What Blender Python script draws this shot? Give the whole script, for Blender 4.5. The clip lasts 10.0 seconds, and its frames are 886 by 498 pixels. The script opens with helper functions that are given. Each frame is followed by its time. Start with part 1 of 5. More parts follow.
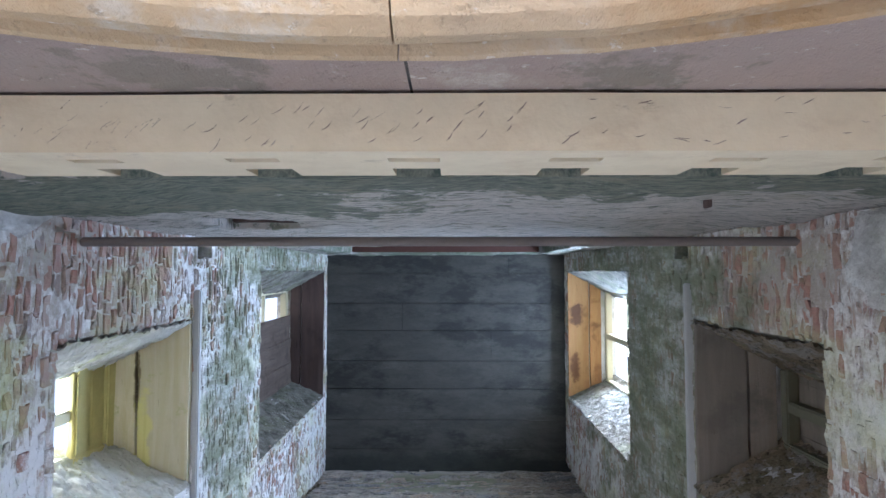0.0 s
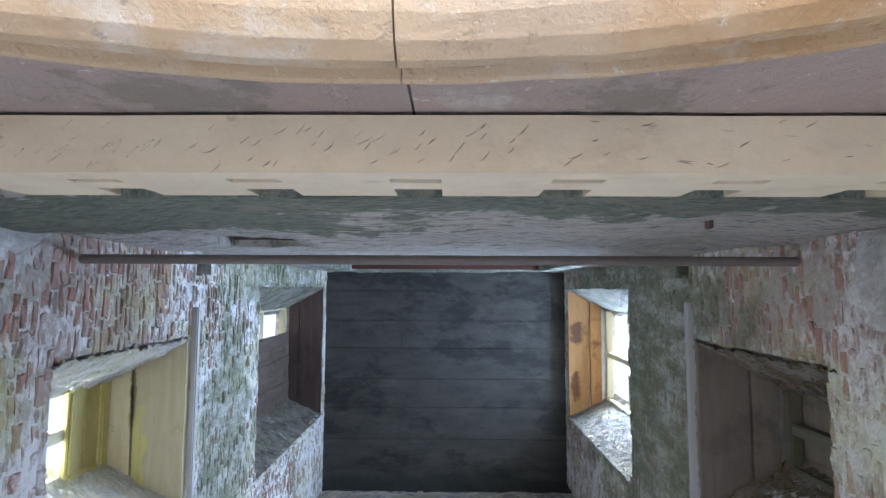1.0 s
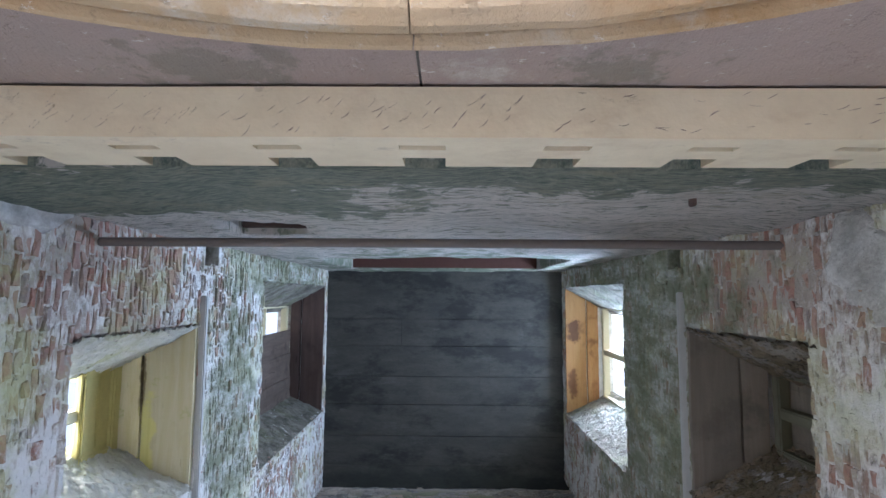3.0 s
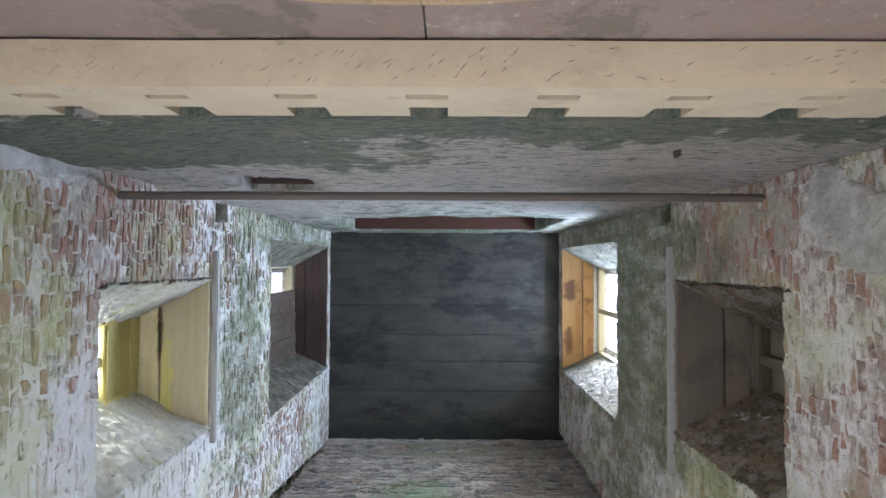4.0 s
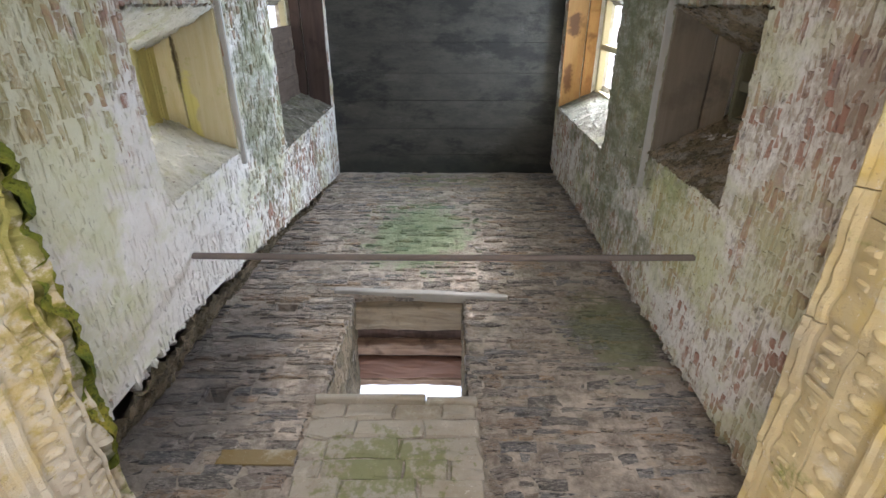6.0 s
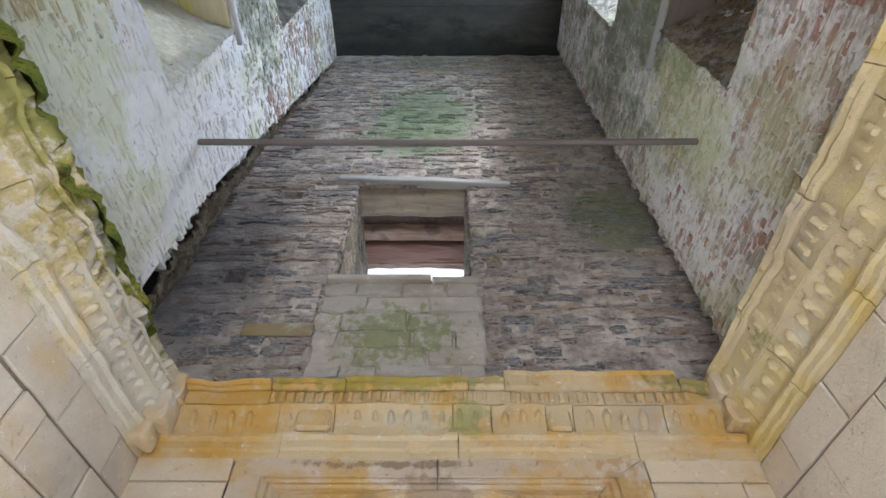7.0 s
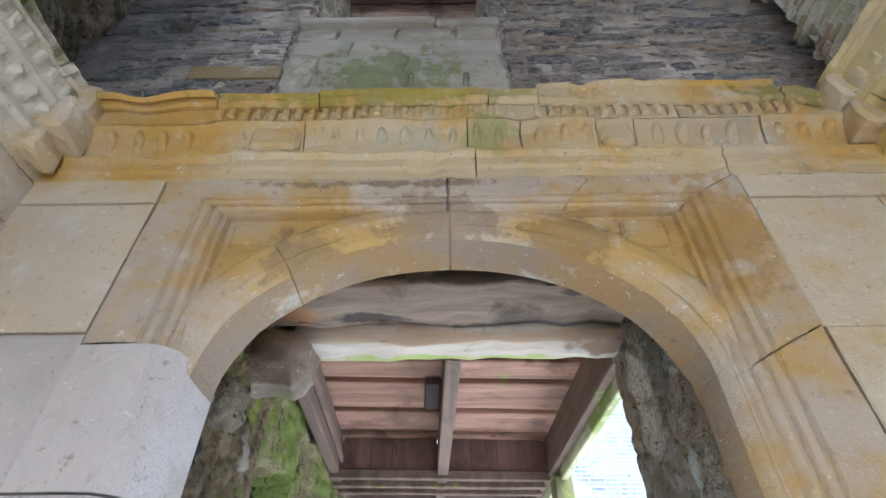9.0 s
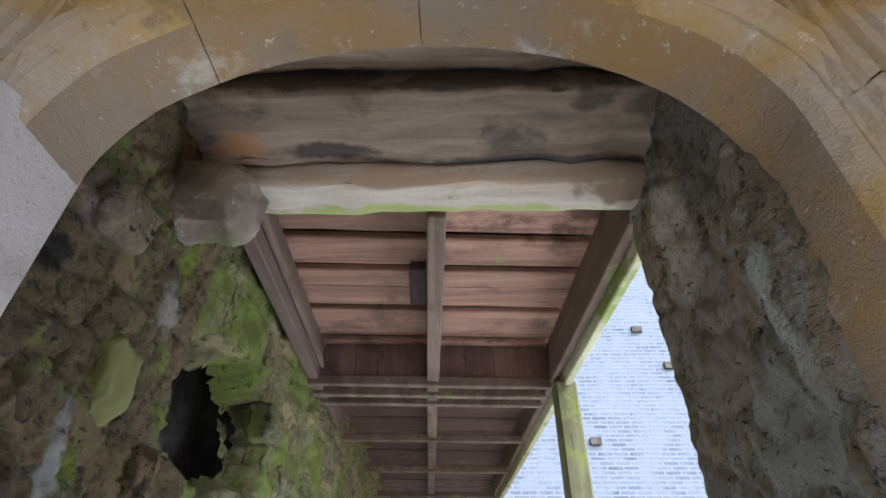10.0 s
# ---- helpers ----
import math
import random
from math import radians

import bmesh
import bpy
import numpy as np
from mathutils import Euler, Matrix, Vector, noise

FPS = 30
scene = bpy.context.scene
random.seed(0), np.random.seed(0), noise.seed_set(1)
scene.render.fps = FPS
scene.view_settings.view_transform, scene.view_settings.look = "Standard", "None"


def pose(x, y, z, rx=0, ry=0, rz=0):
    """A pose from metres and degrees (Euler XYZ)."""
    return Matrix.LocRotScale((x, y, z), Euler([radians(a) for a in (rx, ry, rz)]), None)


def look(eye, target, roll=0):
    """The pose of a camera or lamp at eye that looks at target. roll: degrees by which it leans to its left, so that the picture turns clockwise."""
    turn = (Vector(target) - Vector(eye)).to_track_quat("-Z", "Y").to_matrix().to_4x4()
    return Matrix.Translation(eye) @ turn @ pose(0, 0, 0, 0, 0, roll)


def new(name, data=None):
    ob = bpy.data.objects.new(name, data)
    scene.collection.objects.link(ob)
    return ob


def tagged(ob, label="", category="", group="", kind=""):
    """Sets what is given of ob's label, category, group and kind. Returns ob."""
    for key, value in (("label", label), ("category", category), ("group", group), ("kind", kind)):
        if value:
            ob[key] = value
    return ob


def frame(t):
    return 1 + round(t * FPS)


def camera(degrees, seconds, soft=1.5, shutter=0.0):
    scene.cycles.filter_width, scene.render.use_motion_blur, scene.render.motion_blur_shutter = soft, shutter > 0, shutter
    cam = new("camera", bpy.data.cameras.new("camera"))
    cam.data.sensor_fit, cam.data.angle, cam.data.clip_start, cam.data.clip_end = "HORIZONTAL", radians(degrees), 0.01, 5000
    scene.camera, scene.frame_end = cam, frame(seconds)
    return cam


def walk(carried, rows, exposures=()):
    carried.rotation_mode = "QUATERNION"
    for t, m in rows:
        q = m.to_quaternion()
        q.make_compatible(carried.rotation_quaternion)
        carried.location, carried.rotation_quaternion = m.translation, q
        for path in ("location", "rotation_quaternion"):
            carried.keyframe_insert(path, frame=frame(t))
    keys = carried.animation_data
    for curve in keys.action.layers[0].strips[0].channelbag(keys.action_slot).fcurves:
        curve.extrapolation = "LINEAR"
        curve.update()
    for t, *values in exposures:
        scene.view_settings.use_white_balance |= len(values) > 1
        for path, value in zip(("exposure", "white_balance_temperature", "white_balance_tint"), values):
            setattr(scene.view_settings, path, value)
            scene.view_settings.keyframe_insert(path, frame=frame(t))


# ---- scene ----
cam = camera(82.2, 10.0)
PATH = [
    (0, 0.046, 0.014, 2.154, 182.55, -0.72, -0.01),
    (0.5, 0.044, 0.007, 2.156, 183.52, -0.67, 0.19),
    (1, 0.042, 0.004, 2.161, 184.39, -0.64, -0.27),
    (1.5, 0.040, 0.008, 2.157, 185.08, -0.59, 0.13),
    (2, 0.038, 0.031, 2.136, 185.39, -0.56, 0.10),
    (2.5, 0.036, 0.072, 2.102, 185.40, -0.51, -0.39),
    (4, 0.027, 0.185, 1.936, 181.52, -0.42, -0.31),
    (4.5, 0.020, 0.227, 1.835, 176.22, -0.35, -0.09),
    (5, 0.008, 0.257, 1.742, 168.73, -0.33, -0.06),
    (5.5, 0.000, 0.268, 1.668, 160.98, -0.26, -0.14),
    (5.7, 0.017, 0.272, 1.637, 158.13, -0.37, -0.08),
    (6.8, -0.015, 0.246, 1.523, 143.95, -0.06, -0.13),
    (7, -0.014, 0.263, 1.511, 141.86, -0.19, 0.14),
    (7.5, -0.028, 0.365, 1.481, 138.22, -0.13, 0.11),
    (8, -0.014, 0.631, 1.474, 135.20, -0.07, 0.34),
    (8.5, -0.018, 0.917, 1.454, 133.15, -0.00, 0.59),
    (9, -0.038, 1.250, 1.470, 131.35, -0.08, 1.04),
    (9.5, -0.010, 1.571, 1.427, 130.02, 0.08, 1.15),
    (10, 0.034, 1.814, 1.391, 126.55, -0.40, 1.45),
]
EXPOSURES = [(0.0, 2.05, 5150, 14), (2.7, 1.86, 5200, 14), (4.5, 2.12, 5950, 14), (5.5, 2.11, 6450, 14), (7.0, 2.02, 5700, 12), (8.5, 1.92, 5500, 10), (9.0, 1.88, 5300, 10), (9.5, 1.68, 5350, 10), (10.0, 1.15, 5550, 12)]
walk(cam, [(t, pose(x, y, z, rx, ry, rz)) for t, x, y, z, rx, ry, rz in PATH], EXPOSURES)

# ---- world and light ----
world = bpy.data.worlds.new("sky")
scene.world = world
world.use_nodes = True
wn, wl = world.node_tree.nodes, world.node_tree.links
sky = wn.new("ShaderNodeTexSky")
sky.sky_type, sky.sun_disc = "NISHITA", False
sky.sun_elevation, sky.sun_rotation = radians(42), radians(130)
sky.dust_density, sky.ozone_density = 6.0, 0.6
pale = wn.new("ShaderNodeHueSaturation")
pale.inputs["Saturation"].default_value, pale.inputs["Value"].default_value = 0.4, 1.3
wl.new(sky.outputs[0], pale.inputs["Color"])
wl.new(pale.outputs[0], wn["Background"].inputs[0])
wn["Background"].inputs[1].default_value = 0.15


def lamp(name, kind, m, energy, color, size=1.0, size_y=1.0):
    data = bpy.data.lights.new(name, kind)
    data.energy, data.color = energy, color
    if kind == "AREA":
        data.shape, data.size, data.size_y = "RECTANGLE", size, size_y
    else:
        data.angle = radians(size)
    ob = new(name, data)
    ob.matrix_world = m
    return ob


SUN_DIR = Vector((-0.57, 0.48, -0.67))
lamp("sun", "SUN", look((0, 0, 30), Vector((0, 0, 30)) + SUN_DIR), 1.2, (1.0, 0.96, 0.90), 12.0)
DAY, COOL = (0.86, 0.93, 1.0), (0.70, 0.85, 1.0)
lamp("front_door_daylight", "AREA", look((0.42, -1.25, 1.3), (-0.55, 2.2, 2.9)), 19, DAY, 1.7, 2.3)
# added fill lamp low in the back doorway, out of view, brightens the front wall
lamp("back_door_fill", "AREA", look((-0.04, 2.27, 0.66), (-0.04, -0.3, 1.6)), 8, DAY, 1.15, 1.2)
lamp("window_daylight", "AREA", look((-2.4, 0.79, 4.7), (1, 0.79, 3.6)), 27, (1.0, 1.0, 0.90), 0.9, 1.1)
lamp("window_daylight", "AREA", look((-2.5, 0.75, 7.1), (1, 0.75, 4.6)), 6, COOL, 1.4, 1.6)
lamp("window_daylight", "AREA", look((2.45, 0.95, 7.1), (-1, 0.3, 4.0)), 76, COOL, 0.9, 1.6)
lamp("back_window_daylight", "AREA", look((-0.28, 3.4, 4.40), (-0.28, 0.0, 4.3)), 2, COOL, 0.85, 1.0)
# two added fill lamps outside, unseen, that brighten the passage and walkway
lamp("yard_fill", "AREA", look((1.6, 3.9, 1.2), (-0.6, 3.0, 2.3)), 17, DAY, 1.4, 1.8)
lamp("passage_end_fill", "AREA", look((-0.05, 5.4, 0.6), (0.35, 2.7, 2.1)), 13, DAY, 1.3, 1.0)


# ---- materials ----
class Shader:
    """A node material in which every pattern follows the place in the world."""

    def __init__(self, name, rough=0.85):
        self.m = bpy.data.materials.new(name)
        self.m.use_nodes = True
        self.n, self.l = self.m.node_tree.nodes, self.m.node_tree.links
        self.b = self.n["Principled BSDF"]
        self.b.inputs["Roughness"].default_value = rough
        self.b.inputs["Specular IOR Level"].default_value = 0.25
        self.pos = self.n.new("ShaderNodeNewGeometry").outputs["Position"]

    def put(self, socket, value):
        if isinstance(value, (int, float)):
            socket.default_value = value
        elif isinstance(value, tuple):
            socket.default_value = (*value, 1) if len(value) == 3 and socket.type == "RGBA" else value
        else:
            self.l.new(value, socket)

    def math(self, op, a, b=0.0, c=0.0, clamp=False):
        k = self.n.new("ShaderNodeMath")
        k.operation, k.use_clamp = op, clamp
        for s, v in zip(k.inputs, (a, b, c)):
            self.put(s, v)
        return k.outputs[0]

    def stretch(self, scale, offset=(0, 0, 0)):
        k = self.n.new("ShaderNodeMapping")
        self.l.new(self.pos, k.inputs[0])
        k.inputs["Scale"].default_value, k.inputs["Location"].default_value = scale, offset
        return k.outputs[0]

    def noise(self, scale, detail=4.0, rough=0.6, at=None, distortion=0.0):
        k = self.n.new("ShaderNodeTexNoise")
        self.l.new(at or self.pos, k.inputs["Vector"])
        k.inputs["Scale"].default_value, k.inputs["Detail"].default_value = scale, detail
        k.inputs["Roughness"].default_value, k.inputs["Distortion"].default_value = rough, distortion
        return k.outputs[0]

    def ramp(self, fac, lo, hi):
        k = self.n.new("ShaderNodeMapRange")
        k.interpolation_type = "SMOOTHSTEP"
        self.put(k.inputs[0], fac)
        k.inputs[1].default_value, k.inputs[2].default_value = lo, hi
        return k.outputs[0]

    def mix(self, fac, a, b, mode="MIX"):
        k = self.n.new("ShaderNodeMix")
        k.data_type, k.blend_type = "RGBA", mode
        self.put(k.inputs[0], fac), self.put(k.inputs[6], a), self.put(k.inputs[7], b)
        return k.outputs[2]

    def random(self):
        return self.n.new("ShaderNodeObjectInfo").outputs["Random"]

    def island(self):
        k = self.n.new("ShaderNodeNewGeometry")
        return k.outputs["Random Per Island"]

    def pick(self, fac, colors):
        k = self.n.new("ShaderNodeValToRGB")
        k.color_ramp.interpolation = "CONSTANT"
        el = k.color_ramp.elements
        while len(el) < len(colors):
            el.new(0.5)
        for e, (i, c) in zip(el, enumerate(colors)):
            e.position, e.color = i / len(colors), (*c, 1)
        self.put(k.inputs[0], fac)
        return k.outputs[0]

    def spot(self, centre, size, scale=7.0, wild=1.15):
        """A stain of ragged outline round a place: 1 inside, 0 outside."""
        k = self.n.new("ShaderNodeMapping")
        k.vector_type = "TEXTURE"
        self.l.new(self.pos, k.inputs[0])
        k.inputs["Location"].default_value, k.inputs["Scale"].default_value = centre, size
        g = self.n.new("ShaderNodeVectorMath")
        g.operation = "LENGTH"
        self.l.new(k.outputs[0], g.inputs[0])
        ragged = self.math("MULTIPLY_ADD", self.noise(scale, 5, 0.65), wild * 2, -wild)
        return self.ramp(self.math("ADD", g.outputs["Value"], ragged), 1.1, 0.55)

    def done(self, color, height=None, strength=0.5, distance=0.01, rough=None):
        self.put(self.b.inputs["Base Color"], color)
        if rough is not None:
            self.put(self.b.inputs["Roughness"], rough)
        if height is not None:
            k = self.n.new("ShaderNodeBump")
            k.inputs["Strength"].default_value, k.inputs["Distance"].default_value = strength, distance
            self.put(k.inputs["Height"], height)
            self.l.new(k.outputs[0], self.b.inputs["Normal"])
        return self.m


MOSS = (0.16, 0.20, 0.03)


def limewashed(name, island=False, bricks=True):
    """Old brick under a patchy coat of lime, with algae."""
    s = Shader(name, 0.94)
    r = s.island() if island else s.random()
    brick = s.pick(r, [(0.40, 0.17, 0.125), (0.46, 0.40, 0.33), (0.44, 0.22, 0.165), (0.46, 0.42, 0.37), (0.26, 0.17, 0.13), (0.45, 0.37, 0.27), (0.16, 0.17, 0.21), (0.38, 0.27, 0.20)])
    brick = s.mix(s.noise(60, 4), brick, (0.34, 0.27, 0.22))
    coat = s.math("MULTIPLY_ADD", r, 0.14, s.math("MULTIPLY_ADD", s.noise(2.2, 4, 0.6), 0.45, s.math("MULTIPLY", s.noise(17, 6, 0.75, s.stretch((1, 1, 1.8))), 0.62)))
    bare = s.math("MAXIMUM", s.spot((-1.42, -0.02, 4.2), (0.3, 0.6, 0.85), 5, 0.7), s.math("MAXIMUM", s.spot((1.42, 0.1, 4.35), (0.3, 0.5, 0.7), 5, 0.7), s.math("MULTIPLY", s.spot((1.42, 0.8, 3.5), (0.3, 0.6, 0.3), 5, 0.9), 0.5)))
    reds = s.pick(r, [(0.40, 0.17, 0.13), (0.46, 0.24, 0.19), (0.36, 0.15, 0.11), (0.44, 0.33, 0.28), (0.42, 0.20, 0.15), (0.20, 0.21, 0.26), (0.45, 0.22, 0.17), (0.34, 0.21, 0.17)])
    brick = s.mix(s.math("MULTIPLY", bare, 0.65), brick, s.mix(s.noise(50, 4), reds, (0.42, 0.30, 0.25)))
    coat = s.math("MULTIPLY_ADD", bare, -0.13, coat)
    coat = s.math("MULTIPLY_ADD", s.spot((-1.42, 1.45, 4.1), (0.3, 0.85, 1.3), 5, 0.6), 0.24, coat)
    lime = s.mix(s.noise(9, 6, 0.7), (0.86, 0.845, 0.84), (0.60, 0.565, 0.525))
    if not bricks:
        brick = s.mix(s.noise(12, 5, 0.7), (0.50, 0.45, 0.40), (0.34, 0.28, 0.23))
    c = s.mix(s.ramp(coat, 0.53 if bricks else 0.42, 0.70 if bricks else 0.60), brick, lime)
    green = s.math("MULTIPLY", s.ramp(s.noise(2.4, 6, 0.7, s.stretch((1, 1, 0.7), (7, 3, 1))), 0.46, 0.66), 0.55)
    c = s.mix(green, c, (0.50, 0.51, 0.28))
    damp = s.math("MAXIMUM", s.spot((-1.42, 0.9, 5.6), (0.3, 0.95, 0.5), 5), s.spot((1.42, 0.7, 5.9), (0.3, 1.6, 1.6), 4))
    damp = s.math("MAXIMUM", damp, s.math("MAXIMUM", s.spot((-1.42, -0.1, 6.7), (0.3, 0.4, 1.6), 5), s.spot((1.42, -0.1, 6.4), (0.3, 0.4, 1.7), 5)))
    damp = s.math("MULTIPLY", damp, s.math("MULTIPLY_ADD", s.ramp(s.noise(9, 6, 0.75, s.stretch((1, 1, 0.4))), 0.35, 0.6), 0.5, 0.45))
    c = s.mix(damp, c, s.mix(s.noise(6, 5), (0.15, 0.185, 0.10), (0.23, 0.21, 0.155)))
    c = s.mix(s.math("MULTIPLY", s.ramp(s.noise(1.7, 6, 0.7, s.stretch((1, 1, 0.5), (2, 9, 4))), 0.55, 0.72), 0.38), c, (0.17, 0.19, 0.12))
    c = s.mix(s.math("MULTIPLY", s.math("MAXIMUM", s.spot((-1.42, 0.55, 3.4), (0.3, 0.85, 0.5), 6), s.spot((1.42, 1.5, 4.4), (0.3, 0.35, 0.7), 6)), 0.42), c, (0.52, 0.55, 0.26))
    pits = s.ramp(s.noise(26, 5, 0.75, s.stretch((1, 0.7, 1.7), (3, 1, 9))), 0.40, 0.30)
    c = s.mix(s.math("MULTIPLY", pits, 0.6), c, (0.14, 0.115, 0.09))
    h = s.math("ADD", s.noise(38, 6, 0.7), s.math("MULTIPLY_ADD", s.noise(150, 3), 0.25, s.math("MULTIPLY", pits, -0.9)))
    return s.done(c, h, 0.9, 0.014)


def rubble(name, island=False):
    s = Shader(name, 0.88)
    r = s.island() if island else s.random()
    c = s.pick(r, [(0.31, 0.265, 0.24), (0.47, 0.375, 0.30), (0.19, 0.175, 0.17), (0.58, 0.50, 0.43), (0.40, 0.295, 0.23), (0.22, 0.215, 0.225), (0.62, 0.51, 0.41), (0.40, 0.34, 0.315), (0.50, 0.355, 0.245), (0.31, 0.30, 0.31)])
    c = s.mix(s.math("MULTIPLY", s.ramp(s.noise(5, 5, 0.7), 0.35, 0.65), 0.55), c, (0.27, 0.235, 0.205))
    c = s.mix(s.math("MULTIPLY", s.ramp(s.noise(30, 6, 0.75, s.stretch((1, 1, 3))), 0.46, 0.62), 0.75), c, (0.56, 0.51, 0.46))
    c = s.mix(s.math("MULTIPLY", s.ramp(s.noise(24, 6, 0.75, s.stretch((0.7, 1, 2.6), (5, 2, 1))), 0.48, 0.38), 0.8), c, (0.06, 0.055, 0.055))
    c = s.mix(s.math("MULTIPLY", s.ramp(s.noise(1.7, 6, 0.7), 0.52, 0.66), 0.5), c, (0.36, 0.32, 0.28))
    c = s.mix(s.math("MULTIPLY", s.spot((-0.25, 2.35, 6.3), (0.65, 0.5, 1.0), 7, 1.1), 0.62), c, (0.15, 0.25, 0.11))
    c = s.mix(s.math("MULTIPLY", s.spot((1.2, 2.35, 4.6), (0.35, 0.5, 0.5), 6), 0.55), c, (0.13, 0.16, 0.06))
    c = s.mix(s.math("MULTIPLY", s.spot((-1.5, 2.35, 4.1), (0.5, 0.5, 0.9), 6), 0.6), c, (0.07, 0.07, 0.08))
    h = s.math("ADD", s.noise(34, 6, 0.75, s.stretch((1, 1, 2.5))), s.math("MULTIPLY", s.noise(140, 3), 0.3))
    return s.done(c, h, 1.0, 0.026)


def ashlar(name, base=(0.54, 0.47, 0.385), stain=(0.47, 0.29, 0.09), stained=0.5, spots=(), rnd=True, green=0.0):
    """Cream freestone with ochre lichen, grey weathering and moss."""
    s = Shader(name, 0.86)
    dark = tuple(v * 0.82 for v in base)
    c = s.mix(s.noise(3.0, 6, 0.7), base, dark)
    c = s.mix(s.math("MULTIPLY", s.ramp(s.noise(1.3, 5, 0.65, s.stretch((1, 1, 1), (5, 5, 8))), 0.45, 0.7), 0.6), c, (0.31, 0.27, 0.235))
    if rnd:
        c = s.mix(s.math("MULTIPLY", s.random(), 0.45), c, tuple(min(1, v * 1.18) for v in base))
    lich = s.ramp(s.noise(2.0, 6, 0.65, s.stretch((1, 1, 1.3), (3, 1, 5))), 0.62 - 0.22 * stained, 0.80 - 0.18 * stained)
    c = s.mix(s.math("MULTIPLY", lich, min(1, 0.4 + 0.6 * stained)), c, stain)
    c = s.mix(s.math("MULTIPLY", s.ramp(s.noise(5, 6, 0.7, s.stretch((1, 1, 1), (11, 4, 2))), 0.56, 0.72), 0.55), c, (0.60, 0.57, 0.50))
    c = s.mix(s.math("MULTIPLY", s.ramp(s.noise(40, 4, 0.7), 0.60, 0.72), 0.6), c, (0.24, 0.18, 0.12))
    c = s.mix(s.math("MULTIPLY", s.ramp(s.noise(26, 7, 0.8, s.stretch((1, 1, 1.6), (9, 3, 3))), 0.60, 0.66), 0.6), c, (0.70, 0.67, 0.60))
    if green:
        c = s.mix(s.math("MULTIPLY", s.ramp(s.noise(2.6, 6, 0.7, s.stretch((1, 1, 1), (1, 8, 3))), 0.64 - 0.2 * green, 0.74 - 0.1 * green), 0.85), c, MOSS)
    for centre, size, color in spots:
        c = s.mix(s.math("MULTIPLY", s.spot(centre, size, 15, 1.9), 0.62), c, s.mix(s.noise(20, 5, 0.7), color, tuple(v * 0.55 for v in color)))
    chip = s.ramp(s.noise(13, 6, 0.75, s.stretch((1, 1, 1), (2, 6, 3))), 0.58, 0.70)
    h = s.math("ADD", s.noise(24, 6, 0.7), s.math("MULTIPLY_ADD", s.noise(160, 3), 0.35, s.math("MULTIPLY", chip, -0.6)))
    return s.done(c, h, 0.6, 0.014)


def timber(name, light, dark, along=0, moss=0.0, knots=0.5, spots=()):
    s = Shader(name, 0.78)
    st = [15, 15, 15]
    st[along] = 1.2
    g = s.noise(1.0, 7, 0.65, s.stretch(tuple(st)), 0.6)
    c = s.mix(s.math("MULTIPLY", s.ramp(g, 0.28, 0.74), 0.9), light, dark)
    c = s.mix(s.math("MULTIPLY", s.ramp(s.noise(2.2, 6, 0.7, s.stretch((1, 1, 1), (3, 8, 1))), 0.50, 0.74), knots), c, tuple(v * 0.7 for v in dark))
    c = s.mix(s.math("MULTIPLY", s.ramp(s.noise(4.5, 5, 0.6), 0.52, 0.68), knots), c, tuple(v * 0.45 for v in dark))
    c = s.mix(s.math("MULTIPLY", s.random(), 0.62), c, tuple(v * 0.42 for v in light))
    if moss:
        c = s.mix(s.math("MULTIPLY", s.ramp(s.noise(3.5, 6, 0.7), 0.62 - 0.25 * moss, 0.72 - 0.2 * moss), 0.85), c, (0.22, 0.27, 0.05))
    for centre, size, color in spots:
        c = s.mix(s.math("MULTIPLY", s.spot(centre, size, 9, 1.2), 0.85), c, color)
    split = s.ramp(s.noise(1.0, 4, 0.6, s.stretch(tuple(v * 2.2 for v in st), (4, 4, 9)), 0.4), 0.34, 0.28)
    c = s.mix(s.math("MULTIPLY", split, 0.75), c, tuple(v * 0.25 for v in dark))
    return s.done(c, s.math("ADD", g, s.math("MULTIPLY", s.noise(60, 3), 0.3)), 0.5, 0.008)


def plain(name, color, rough=0.6, metal=0.0, grain=40, var=0.25):
    s = Shader(name, rough)
    s.b.inputs["Metallic"].default_value = metal
    c = s.mix(s.math("MULTIPLY", s.noise(grain, 5, 0.7), var * 2), color, tuple(v * 0.5 for v in color))
    return s.done(c, s.noise(grain * 3, 4), 0.25, 0.004)


def reveal_coat(name):
    s = Shader(name, 0.93)
    c = s.mix(s.noise(14, 6, 0.75, s.stretch((1, 1, 3))), (0.78, 0.77, 0.72), (0.40, 0.38, 0.32))
    c = s.mix(s.math("MULTIPLY", s.ramp(s.noise(4, 6, 0.7), 0.48, 0.66), 0.6), c, (0.40, 0.40, 0.18))
    c = s.mix(s.math("MULTIPLY", s.ramp(s.noise(22, 6, 0.75, s.stretch((1, 1, 2.4), (3, 1, 9))), 0.42, 0.32), 0.8), c, (0.13, 0.11, 0.08))
    return s.done(c, s.math("ADD", s.noise(40, 6, 0.75), s.noise(110, 4)), 0.9, 0.015)


M_REVEAL = reveal_coat("limewashed_reveal")
M_BRICK, M_BRICK_FAR = limewashed("limewashed_brick"), limewashed("limewashed_brick_joined", True)
M_RUBBLE, M_RUBBLE_FAR = rubble("rubble_stone"), rubble("rubble_stone_joined", True)


